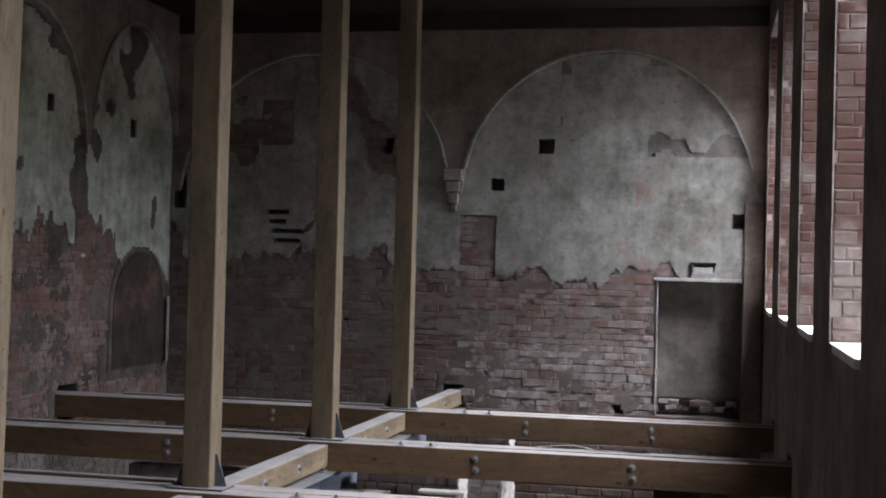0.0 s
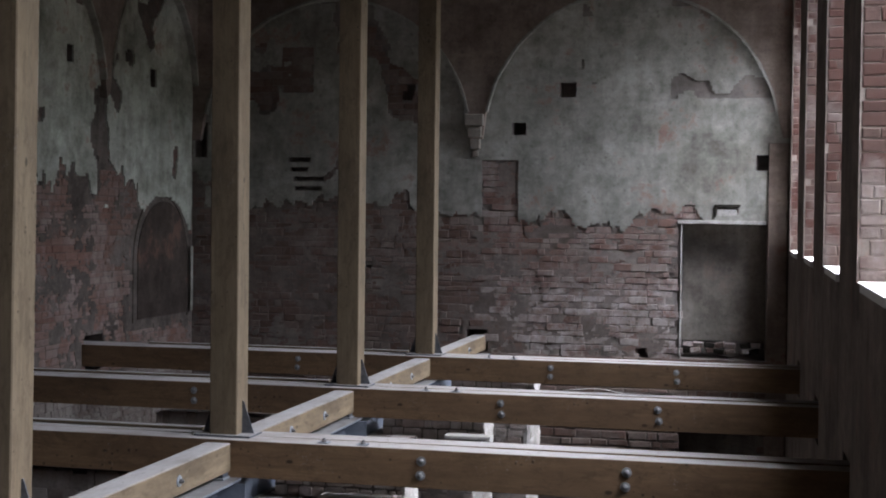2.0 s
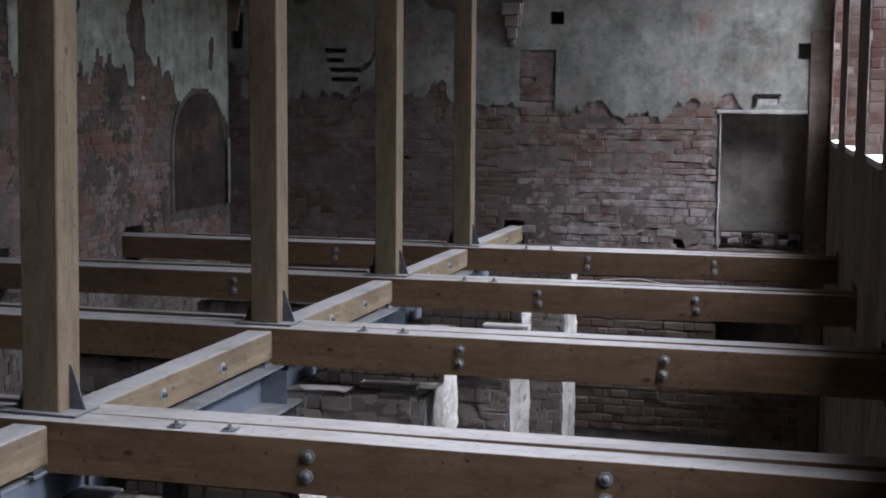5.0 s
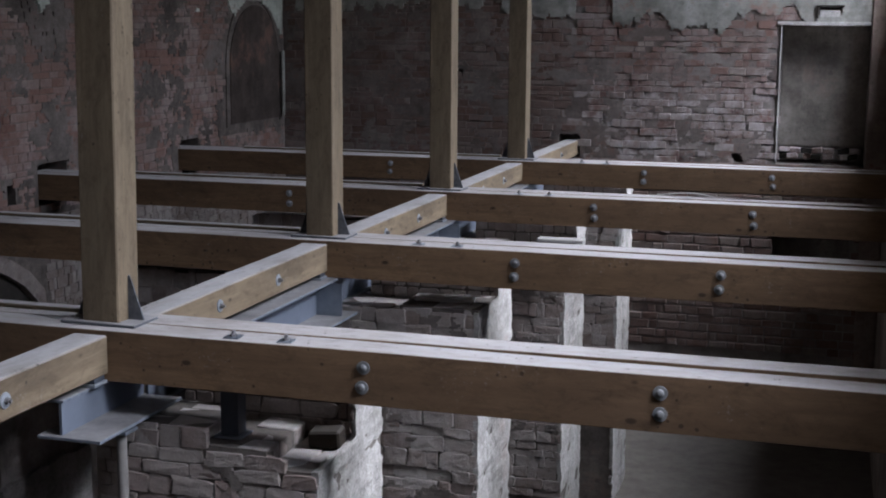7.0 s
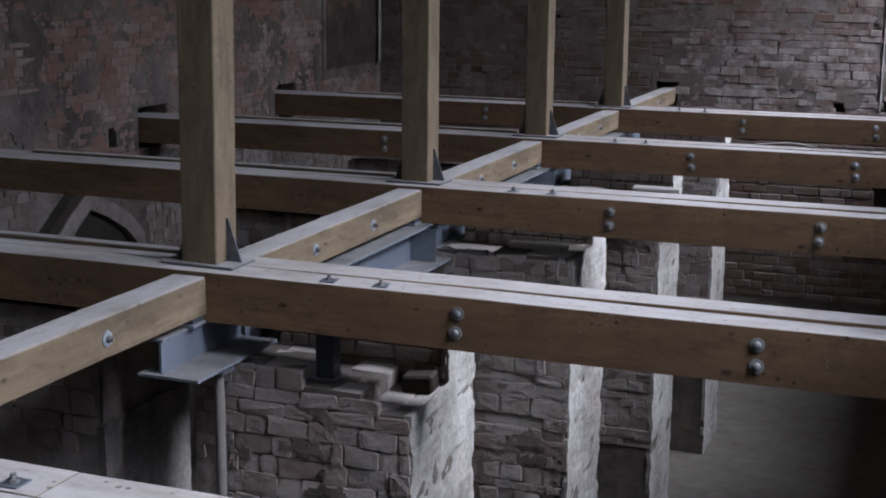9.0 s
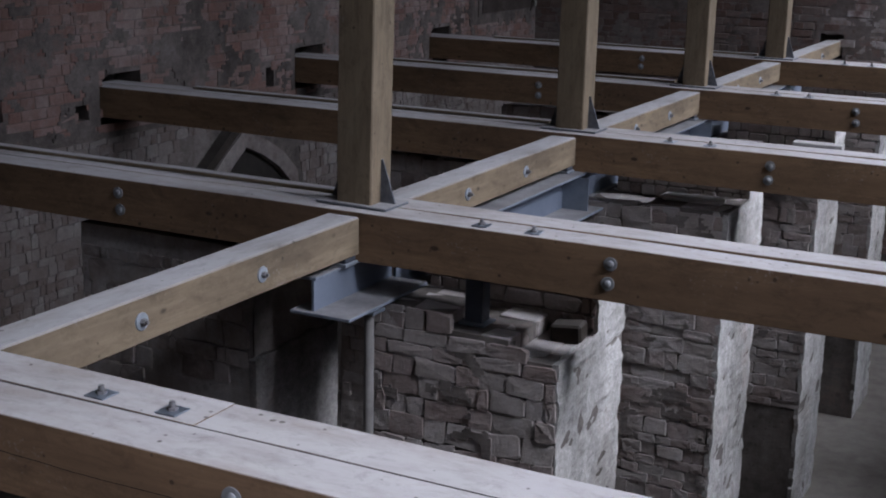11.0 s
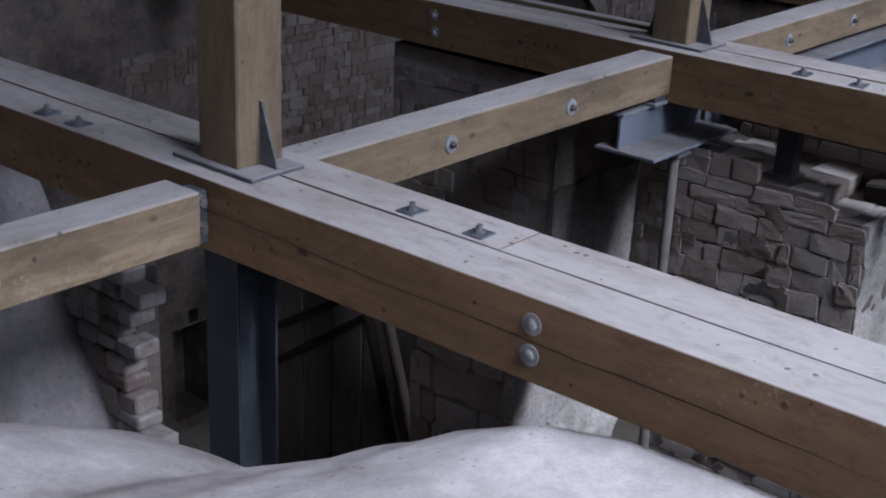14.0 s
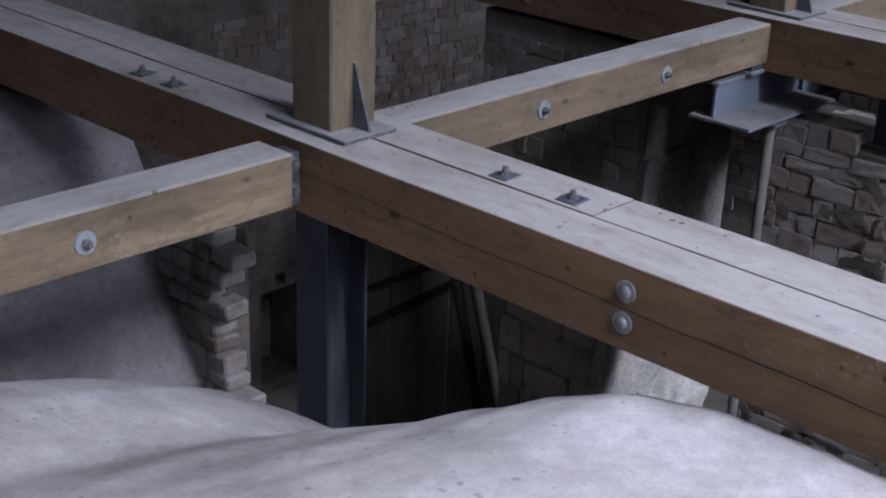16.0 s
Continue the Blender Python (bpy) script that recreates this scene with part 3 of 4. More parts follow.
def arch_panel(c, r, spring, foot, point, d0, place, n=28):
    """A flat arched panel, set against the wall."""
    pts = [(c - r, foot), (c + r, foot)] + [(c + r * math.cos(math.pi * i / n), spring + point * r * math.sin(math.pi * i / n)) for i in range(n + 1)]
    m = len(pts)
    vs = [place(u, d, z) for d in (d0, 0.01) for u, z in pts]
    fs = [list(range(m))] + [[i, (i + 1) % m, (i + 1) % m + m, i + m] for i in range(m)]
    me = bpy.data.meshes.new("panel")
    me.from_pydata(vs, [], fs)
    me.update()
    return me


# The niche is a flat panel in a very dark brown.
niche = part("arched_niche", arch_panel(14.02, 0.80, 0.98, 0.2, 1.0, -0.012, left_place), NICHE_DARK, wall_left, "dark flat panel drawn for the arched niche")
part("niche_frame", hood(13.98, 0.82, 0.90, 0.93, 0.16, 1.12, 0.018, left_place), LEFT_WALL, wall_left, "worn plastered frame of the niche")
part("niche_edge", box(LEFT + 0.055, LEFT + 0.072, 14.80, 14.875, 0.22, 1.15, 0.006), PLASTER, wall_left, "pale plaster left on the edge of the niche")


def gable(points, inner, d, place):
    """A band along a pointed opening: outer and inner line, standing proud of the wall."""
    n = len(points)
    vs = [place(u, e, z) for e in (-d, 0.02) for line in (points, inner) for u, z in line]
    fs = []
    for i in range(n - 1):
        a, b = i, i + 1
        fs += [[a, b, b + n, a + n], [a + 2 * n, b + 2 * n, b, a], [a + n, b + n, b + 3 * n, a + 3 * n]]
    me = bpy.data.meshes.new("gable")
    me.from_pydata(vs, [], fs)
    me.update()
    return me


LOW_OPENING = [(7.30, -1.65), (7.40, -1.05), (7.52, -0.94), (7.73, -0.80), (8.02, -0.92), (8.30, -1.08), (8.50, -1.26), (8.55, -1.65)]
LOW_OUTER = [(7.10, -1.65), (7.16, -1.02), (7.36, -0.84), (7.68, -0.63), (8.10, -0.78), (8.40, -0.95), (8.64, -1.17), (8.70, -1.65)]
# Flat sheet on the wall; its near-black colour stands in for the opening's shade.
part("low_opening_panel", gable(LOW_OPENING, [(u, -1.66) for u, z in LOW_OPENING], 0.012, left_place), NEAR_BLACK, wall_left, "near-black flat panel painted as the shade of the low opening")
part("low_opening_frame", gable(LOW_OUTER, LOW_OPENING, 0.09, left_place), BRICK_MUD, wall_left, "pale masonry band over the low opening")
part("low_opening_board", gable([(6.98, -0.94), (7.50, -0.56)], [(7.06, -1.00), (7.58, -0.63)], 0.12, left_place), OLD_WOOD, wall_left, "dark slanting board beside the low opening")

# right wall with its windows
RIGHT_HOLES = [(y0, y1, SILL, HEAD, THICK) for y0, y1 in WINDOWS] + [(3 * k - 0.27, 3 * k + 0.27, -0.32, 0.06, 0.28) for k in range(-1, 5)]
wall_right = part("wall_right", wall_with_holes(NEAR, FAR + 0.6, FLOOR, CEIL, RIGHT_HOLES, THICK, right_place), SIDE_WALL)
tagged(wall_right, "thick brick side wall pierced by tall windows", "wall", kind="structure")
for k, (y0, y1) in enumerate(WINDOWS):
    x0 = right_x((y0 + y1) / 2)
    part("window_sill", box(x0 - 0.012, x0 + THICK + 0.03, y0 + 0.004, y1 - 0.004, SILL - 0.05, SILL + 0.006, 0.004), RENDER_OUT, wall_right, "pale bright window sill")

# remaining shell
# Unseen wall behind the viewpoint; dark so that it bounces little light.
tagged(part("wall_near", box(LEFT - THICK, RIGHT + 1.1, NEAR - 0.5, NEAR, FLOOR, CEIL), LEFT_WALL), "unseen dark wall added to close the room", "wall", kind="structure")
tagged(part("floor", box(LEFT - 0.6, 5.2, NEAR - 0.5, FAR + 0.6, FLOOR - 0.3, FLOOR), EARTH), "dark earth floor of the lower storey", "floor", kind="structure")
bm = box(LEFT - 0.6, 5.35, NEAR - 0.5, FAR + 0.6, CEIL, CEIL + 0.2)
for k in range(-2, 6):
    box(LEFT, right_x(3 * k) - 0.01, 3 * k - 0.14, 3 * k + 0.14, CEIL - 0.26, CEIL - 0.002, 0.01, bm)
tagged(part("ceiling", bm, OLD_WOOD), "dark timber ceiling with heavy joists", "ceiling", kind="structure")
tagged(part("ground", box(5.4, 400, -300, 300, FLOOR - 0.3, FLOOR), EARTH), "ground outside the windows", "ground", kind="structure")


# ---- timber frame ----
def bolt_mesh(r=0.039):
    bm = disc(r, 0.006, 22, bevel=0.002)
    return mesh_of(bm, "washer")


def dome_mesh():
    bm = bmesh.new()
    rings = []
    for r, z in ((0.034, 0.0), (0.034, 0.004), (0.019, 0.005), (0.018, 0.009), (0.013, 0.013), (0.007, 0.015)):
        rings.append([bm.verts.new((r * math.cos(a), r * math.sin(a), z)) for a in np.linspace(0, 2 * math.pi, 21)[:-1]])
    for p, q in zip(rings, rings[1:]):
        for i in range(20):
            bm.faces.new((p[i], p[(i + 1) % 20], q[(i + 1) % 20], q[i]))
    bm.faces.new(rings[-1])
    bm.faces.new(rings[0][::-1])
    return mesh_of(bm, "bolt_head")


def nut_mesh():
    bm = disc(0.017, 0.018, 6, m=pose(0, 0, 0.006), bevel=0.002)
    disc(0.010, 0.030, 10, bm, pose(0, 0, 0.006), 0.002)
    return mesh_of(bm, "nut")


WASHER, DOME, NUT = bolt_mesh(), dome_mesh(), nut_mesh()
DOME.materials.append(GALVANISED)
WASHER.materials.append(ZINC)
NUT.materials.append(RUST)


def bolt(parent, m, washer):
    w = part("washer", washer, None, parent, "round zinc washer", m)
    part("nut", NUT, None, w, "dark bolt end")


def timber(length, w, h, bevel=0.006, seed=0):
    """A sawn timber along local x, from 0 to its length, centred in y, its top at z 0, with slightly wavering arrises."""
    n = max(2, int(length / 0.35))
    bm = bmesh.new()
    rings = []
    b = bevel
    prof = [(-w / 2 + b, 0), (w / 2 - b, 0), (w / 2, -b), (w / 2, -h + b), (w / 2 - b, -h), (-w / 2 + b, -h), (-w / 2, -h + b), (-w / 2, -b)]
    for i in range(n + 1):
        x = length * i / n
        rings.append([bm.verts.new((x, y + 0.004 * noise.noise((x * 1.3, y * 9, seed)), z + 0.003 * noise.noise((x * 1.1, z * 9, seed + 5)))) for y, z in prof])
    for p, q in zip(rings, rings[1:]):
        for i in range(8):
            bm.faces.new((p[i], p[(i + 1) % 8], q[(i + 1) % 8], q[i]))
    bm.faces.new(rings[0][::-1])
    bm.faces.new(rings[-1])
    bmesh.ops.recalc_face_normals(bm, faces=bm.faces)
    return bm


HALF, DEEP, GAP = 0.217, 0.265, 0.0045
LX0, LX1 = LEFT - 0.22, RIGHT + 0.3
JOINT = 1.185


def stud(parent, x, y):
    p = part("stud_plate", box(-0.04, 0.04, -0.04, 0.04, 0, 0.006, 0.002), STEEL, parent, "small square zinc plate", pose(x, y, 0.001, 0, 0, random.uniform(-8, 8)))
    part("threaded_stud", disc(0.010, 0.034, 10, disc(0.018, 0.016, 6)), RUST, p, "dark threaded stud with nut")


def open_joint(bm, side, rate):
    """Planes the inner side of a timber, so that the joint beside it opens towards the windows."""
    for v in bm.verts:
        x = v.co.x + LX0
        if v.co.y * side > 0 and x > 0.2:
            v.co.y -= side * rate * min(x - 0.2, 3.2)
    return bm


def floor_beam(k):
    y = 3.0 * k
    t = thing("floor_beam", "pair of heavy sawn timbers bolted together, dusty on top", "beam", "floor beams", at=(0, y, 0))
    opens = 0.011 if k > 0 else 0.0
    part("timber", open_joint(timber(LX1 - LX0, HALF - GAP, DEEP, 0.0025, seed=k), 1, opens), OAK, t, m=pose(LX0, -(HALF + GAP) / 2, 0))
    back = (HALF + GAP) / 2
    if k == 0:
        part("timber", timber(JOINT - LX0 - 0.0005, HALF - GAP, DEEP, 0.0015, seed=k + 20), OAK, t, m=pose(LX0, back, 0.001))
        part("timber", timber(LX1 - JOINT - 0.0005, HALF - GAP, DEEP, 0.0015, seed=k + 25), OAK, t, "newer end piece joined to the timber", m=pose(JOINT + 0.0005, back, -0.002))
    else:
        part("timber", open_joint(timber(LX1 - LX0, HALF - GAP, DEEP, 0.0025, seed=k + 20), -1, opens), OAK, t, m=pose(LX0, back, 0))
    # Near-black filler paints shade into the gap between the timbers.
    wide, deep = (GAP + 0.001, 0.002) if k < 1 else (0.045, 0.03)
    part("joint_dirt", box(LX0 + 0.01, LX1 - 0.01, -wide, wide, -0.16, -deep), NEAR_BLACK, t, "near-black filler standing in for shade in the joint")
    for x in (1.488, 2.9) if k < 1 else (-1.5, 1.488, 2.9):
        for z in (-0.08, -0.178):
            part("bolt_head", DOME, None, t, "domed galvanised bolt head on a washer", pose(x + random.uniform(-0.012, 0.012), -HALF - 0.001, z, 90, 0, 0))
    if k >= 0:
        right = 0.06 if k == 0 else -0.145
        for x in (0.775, 1.06):
            stud(t, x, right)
        for x in (-0.98, -0.77) if k == 0 else ():
            stud(t, x, -0.15)
    if k >= 1:
        lath = part("lath", timber(3.3, 0.075, 0.022, 0.003, k), PINE, t, "loose thin lath lying on the beam", pose(-3.55, 0.15, 0.024))
    return t


for k in range(-1, 5):
    floor_beam(k)

# a long split along the face of the nearest beam
cr = bmesh.new()
prev = None
for i in range(90):
    x = -0.1 + i * 0.045
    z = -0.115 - 0.012 * x + 0.010 * noise.noise((x * 1.7, 0, 0)) + 0.004 * noise.noise((x * 7, 0, 3))
    w = 0.0025 * max(0.12, 0.6 + noise.noise((x * 1.3, 8, 0)))
    ring = [cr.verts.new((x, -HALF - 0.0025, z + s * w)) for s in (-1, 1)]
    if prev:
        cr.faces.new((prev[0], ring[0], ring[1], prev[1]))
    prev = ring
beam_o = [o for o in scene.objects if o.name.startswith("floor_beam") and abs(o.location.y) < 0.01][0]
part("drying_crack", cr, NEAR_BLACK, beam_o, "long dark drying crack in the timber")


def timber_post(k):
    t = thing("timber_post", "square sawn timber post on a steel base plate", "post", "posts along the middle", at=(0, 3.0 * k, 0))
    part("shaft", timber(CEIL - 0.26 - 0.018, 0.212, 0.212, 0.007, k + 40), PINE, t, m=pose(-0.106, 0, 0.018, 0, -90, 0))
    part("base_plate", box(-0.215, 0.215, -0.14, 0.11, 0.002, 0.018, 0.003), DUSTY_STEEL, t, "dusty grey steel base plate")
    for s in (-1, 1):
        bm = bmesh.new()
        tri = [(0.106, 0.018), (0.195, 0.018), (0.115, 0.25), (0.106, 0.25)]
        v = [[bm.verts.new((s * x, d, z)) for x, z in tri] for d in (-0.005, 0.005)]
        bm.faces.new(v[0])
        bm.faces.new(v[1][::-1])
        for i in range(4):
            bm.faces.new((v[0][i], v[1][i], v[1][(i + 1) % 4], v[0][(i + 1) % 4]))
        bmesh.ops.recalc_face_normals(bm, faces=bm.faces)
        part("gusset", bm, DUSTY_STEEL, t, "triangular steel gusset plate")
    return t


for k in range(0, 5):
    post = timber_post(k)
    if k == 1:
        post.rotation_euler.y = radians(0.7)
    if k == 0:
        part("strap_mark", box(0.1065, 0.1085, -0.09, 0.095, 0.636, 0.648), CHALK, post, "pale strap mark across the post")


def cross_beam(k):
    y0, y1 = 3.0 * k + HALF + 0.006, 3.0 * (k + 1) - HALF - (0.012 if k < 4 else -0.35)
    if k == -1:
        y0, y1 = -3.0 + HALF, -HALF - 0.065
    t = thing("cross_beam", "pale sawn timber spanning between two floor beams", "beam", "cross beams", at=(0.012, y0, 0))
    part("timber", timber(y1 - y0, 0.19, 0.20, 0.007, k + 60), PINE, t, m=pose(0, 0, -0.022, 0, 0, 90))
    for y in (1.048, 1.903):
        bolt(t, pose(0.096, 3.0 * k + y - y0, -0.126, 0, 90, 0), WASHER)
    if k == -1:
        part("hanger", box(-0.03, 0.06, y1 - y0 - 0.004, y1 - y0 + 0.062, -0.23, -0.035, 0.003), DARK_STEEL, t, "steel joint plate")
        for z in (-0.075, -0.175):
            part("hanger_bolt", disc(0.017, 0.022, 6, disc(0.03, 0.005, 16)), RUST, t, "dark bolt head", pose(0.06, y1 - y0 + 0.03, z, 0, 90, 0))
    return t


for k in range(-1, 5):
    cross_beam(k)


# ---- steel under the frame ----
def steel_beam(y0, y1, deep, right, top):
    t = thing("steel_girder", "grey galvanised steel girder under the floor beams", "girder", "girders", at=(0, y0, 0))
    n = y1 - y0
    part("top_flange", box(-0.08, top, 0.03, n, -0.285, -0.268, 0.002), DUSTY_ZINC, t)
    part("web", box(0.050, 0.064, 0.03, n, -deep, -0.285), WEB_STEEL, t)
    part("bottom_flange", box(-0.06, right, 0, n, -deep - 0.017, -deep, 0.002), DUSTY_ZINC, t)
    for y in np.arange(2.45, n, 3.0):
        part("stiffener", box(0.064, right - 0.05, y - 0.006, y + 0.006, -deep, -0.285), STEEL, t)
    return t


steel_beam(2.38, 3.2, 0.445, 0.29, 0.075)
steel_beam(3.22, 14.98, 0.52, 0.31, 0.185)


def packing(y):
    t = thing("packing_plate", "small steel packing plates under a beam end", "plate", "packing plates", at=(0.03, y, 0))
    part("plate", box(-0.06, 0.08, -0.09, 0.03, -0.267, -0.25, 0.002), ZINC, t)
    part("plate", box(-0.05, 0.07, -0.08, 0.02, -0.249, -0.224, 0.002), DARK_STEEL, t)


for k in range(1, 4):
    packing(3.0 * k - HALF - 0.05)


def steel_column(x, y):
    t = thing("steel_column", "dark primed steel column carrying the floor beam", "column", at=(x, y, FLOOR))
    h = -DEEP - FLOOR - 0.018
    part("front_flange", box(-0.10, 0.08, -0.10, -0.086, 0, h, 0.002), DARK_STEEL, t)
    part("back_flange", box(-0.10, 0.08, 0.086, 0.10, 0, h, 0.002), DARK_STEEL, t)
    # Web in brighter steel than the flanges: the light on it is painted in.
    part("web", box(-0.018, -0.006, -0.086, 0.086, 0, h), STEEL, t)
    part("cap_plate", box(-0.13, 0.11, -0.13, 0.13, h, h + 0.016, 0.002), DARK_STEEL, t)
    return t


steel_column(0.0, 0.0)


def prop(x, y):
    t = thing("steel_prop", "thin grey steel prop under the girder", "prop", "props", at=(x, y, FLOOR))
    h = (-0.463 if y < 3 else -0.538) - FLOOR
    part("tube", disc(0.027, h - 0.02, 16), PROP_STEEL, t)
    part("head_plate", box(-0.06, 0.06, -0.06, 0.06, h - 0.02, h - 0.002, 0.002), STEEL, t)


for y in (2.66, 5.3, 8.3):
    prop(0.24, y)


def run_of_blocks(name, parent, items, place, depth, material, seed, label):
    rng = random.Random(seed)
    out = []
    for u, z, w, h in items:
        v, f = block(rng, w, h, depth * rng.uniform(0.35, 1.25), 0.006, 0.010)
        out.append(([place(u + a, b, z + c) for a, b, c in v], f))
    ob = part(name, pieces(out), material, parent, label)
    ob["kind"] = "stuff"
    return ob


# ---- stone piers ----
STONES = []
rng = random.Random(5)
ROUND_FACES = [[i + 16, (i + 1) % 8 + 16, 32] for i in range(8)]
ROUND_FACES += [[i + 8, (i + 1) % 8 + 8, (i + 1) % 8 + 16, i + 16] for i in range(8)]
ROUND_FACES += [[i, (i + 1) % 8, (i + 1) % 8 + 8, i + 8] for i in range(8)] + [[i + 24, (i + 1) % 8 + 24, (i + 1) % 8, i] for i in range(8)]


def rubble_mesh(rng, material, k=0.06):
    """A hand-dressed stone with knocked-off corners and a hewn face looking along -y, one unit wide and high."""
    e = rng.uniform(0.006, 0.018)
    outline = []
    for s, t in ((-1, -1), (1, -1), (1, 1), (-1, 1)):
        p, q = rng.uniform(0.02, 0.17), rng.uniform(0.02, 0.17)
        two = [(s * 0.5, t * (0.5 - p)), (s * (0.5 - q), t * 0.5)]
        outline += two if s == t else two[::-1]
    ring0 = [(x + rng.uniform(-k, k), -0.6, z + rng.uniform(-k, k)) for x, z in outline]
    ring1 = [(x * (1 - 2 * e), -0.95 + rng.uniform(-0.15, 0.15), z * (1 - 2.4 * e)) for x, y, z in ring0]
    ring2 = [(x * rng.uniform(0.4, 0.7), -1.0 + rng.uniform(-0.22, 0.18), z * rng.uniform(0.4, 0.7)) for x, y, z in ring1]
    ring3 = [(x * 1.04, 1.0, z * 1.04) for x, z in outline]
    me = bpy.data.meshes.new("stone")
    me.from_pydata(ring0 + ring1 + ring2 + ring3 + [(0, -1.0 + rng.uniform(-0.2, 0.15), 0)], [], ROUND_FACES)
    me.update()
    me.materials.append(material)
    return me


for i in range(36):
    STONES.append(rubble_mesh(rng, STONE))


def lay(parent, rng, items, to_matrix, depth, name="stone", meshes=STONES):
    for u, z, w, h in items:
        part(name, rng.choice(meshes), None, parent, "", to_matrix(u, z) @ Matrix.Diagonal((w, depth * rng.uniform(0.3, 1.4), h, 1)))


def rough_sheet(u0, u1, z0, z1, nu, nz, place, amp, seed, top=None):
    """An uneven masonry face as one sheet."""
    vs, fs = [], []
    for j in range(nz + 1):
        for i in range(nu + 1):
            u = u0 + (u1 - u0) * i / nu
            zt = z1 + (0.05 * noise.noise((u * 5, seed, 0)) if top else 0)
            z = z0 + (zt - z0) * j / nz
            d = amp * (noise.noise((u * 3.5, z * 3.5, seed)) + 0.6 * noise.noise((u * 10, z * 10, seed + 3)))
            vs.append(place(u, d, z))
    w = nu + 1
    for j in range(nz):
        for i in range(nu):
            fs.append([j * w + i, j * w + i + 1, (j + 1) * w + i + 1, (j + 1) * w + i])
    me = bpy.data.meshes.new("sheet")
    me.from_pydata(vs, [], fs)
    me.update()
    return me


def run_of_stones(name, parent, items, place, depth, material, seed, label):
    """Many hewn stones joined into one mesh."""
    rng = random.Random(seed)
    out = []
    for u, z, w, h in items:
        me = rng.choice(STONES)
        d, tilt = depth * rng.uniform(0.4, 1.3), rng.uniform(-0.08, 0.08)
        out.append(([place(u + v.co.x * w - tilt * v.co.z * h, v.co.y * d, z + v.co.z * h + tilt * v.co.x * w) for v in me.vertices], ROUND_FACES))
    ob = part(name, pieces(out), material, parent, label)
    ob["kind"] = "stuff"
    return ob


TOP_STONES = []
for i in range(10):
    bm = box(-0.5, 0.5, -0.5, 0.5, -0.5, 0.5)
    for v in bm.verts:
        v.co += Vector([rng.uniform(-0.05, 0.05) for i in range(3)])
    bmesh.ops.bevel(bm, geom=list(bm.edges), offset=0.055, segments=1, affect="EDGES")
    TOP_STONES.append(mesh_of(bm, "stone"))
    TOP_STONES[-1].materials.append(BED_STONE)


def stone_pier(k, x0=0.12, x1=1.22, tops=None, deep=0.92, shift=0.0, floor=FLOOR, label="broken stub of a rubble stone pier, limewashed on one side"):
    """A ruined pier: core, single stones on the face, and a pale rough side. tops: steps (x from, top)."""
    rng = random.Random(11 + k)
    y0 = 3.0 * k - 0.14 + shift
    t = thing("stone_pier", label, "pier", "piers under the floor beams", at=(0, y0, 0))
    tops = tops or [(x0, -0.50), (x0 + 0.45, -0.565), (x0 + 0.82, -0.655)]
    edges = [a for a, _ in tops] + [x1]
    for (a, z), b in zip(tops, edges[1:]):
        part("core", box(a, b, -0.001, deep, floor, z - 0.012), PIER_MORTAR, t)
    part("core", box(x0 + 0.1, x1 - 0.024, 0.52, deep - 0.004, max(z for _, z in tops) - 0.05, -DEEP - 0.012), PIER_MORTAR, t)

    def top_at(x):
        z = tops[0][1]
        for a, b in tops:
            if x >= a:
                z = b
        return z

    lowest = floor if k in (0, 1) else max(floor, -2.9)
    items = courses(rng, x0, x1, lowest, -0.4, 0.185, 0.10, 0.004, 0.36, lambda u, z: z < top_at(u) - 0.03)
    lay(t, rng, items, lambda u, z: pose(u, 0.0, z, rng.uniform(-2, 2), rng.uniform(-3, 3), rng.uniform(-2, 2)), 0.012)
    keep = lambda u, z: z < top_at(u) - 0.05 and noise.noise((u * 2.3, z * 2.9, k)) + 0.7 * noise.noise((u * 6.1, z * 8.3, k + 2)) + 0.5 * noise.noise((u * 15, z * 19, k + 5)) > 0.48
    part("mortar_smear", slab_cells(keep, x0, x1 - 0.01, max(lowest, -2.6), -0.5, 0.017, 0.014, lambda u, d, z: (u, -d, z)), DIRT_SLOPE, t, "grey mortar smeared over the stones")["kind"] = "stuff"
    items = courses(rng, x0 + 0.1, x1, -0.62, -DEEP - 0.015, 0.17, 0.105, 0.012, 0.3)
    lay(t, rng, items, lambda u, z: pose(u, 0.52, z, rng.uniform(-3, 3), 0, rng.uniform(-3, 3)), 0.015)
    # loose-looking blocks bedded on the steps of the broken top
    for (a, z), b in zip(tops, edges[1:]):
        if z > -0.4:
            continue
        y = 0.0
        while y < 0.47:
            long, u = rng.uniform(0.15, 0.25), a
            while u < b - 0.04:
                w = min(rng.uniform(0.15, 0.27), b - u)
                h = rng.uniform(0.075, 0.10)
                part("stone", rng.choice(TOP_STONES), None, t, "", pose(u + w / 2, y + long / 2, z - 0.055 + rng.uniform(-0.008, 0.008), rng.uniform(-2, 2), rng.uniform(-2, 2), rng.uniform(-4, 4)) @ Matrix.Diagonal((w, long, h, 1)))
                u += w
            y += long
    # limewashed side: flat courses of dressed corner stones under thick limewash
    n, m = 16, 120
    jog = [rng.uniform(-0.02, 0.02) for i in range(60)]
    out = [rng.uniform(-0.003, 0.004) for i in range(60)]
    vs, fs = [], []
    for j in range(m + 1):
        z = floor + (-DEEP - 0.02 - floor) * j / m
        s = min(59, max(0, int((z + 4.0) / 0.105 + 0.3 * noise.noise((z * 3, k, 2)))))
        for i in range(n + 1):
            y = -0.012 + (deep + 0.02) * i / n
            front = -0.012 if z < top_at(x1 - 0.01) else 0.5
            y = max(y, front + jog[s])
            if i == n:
                y += jog[-s]
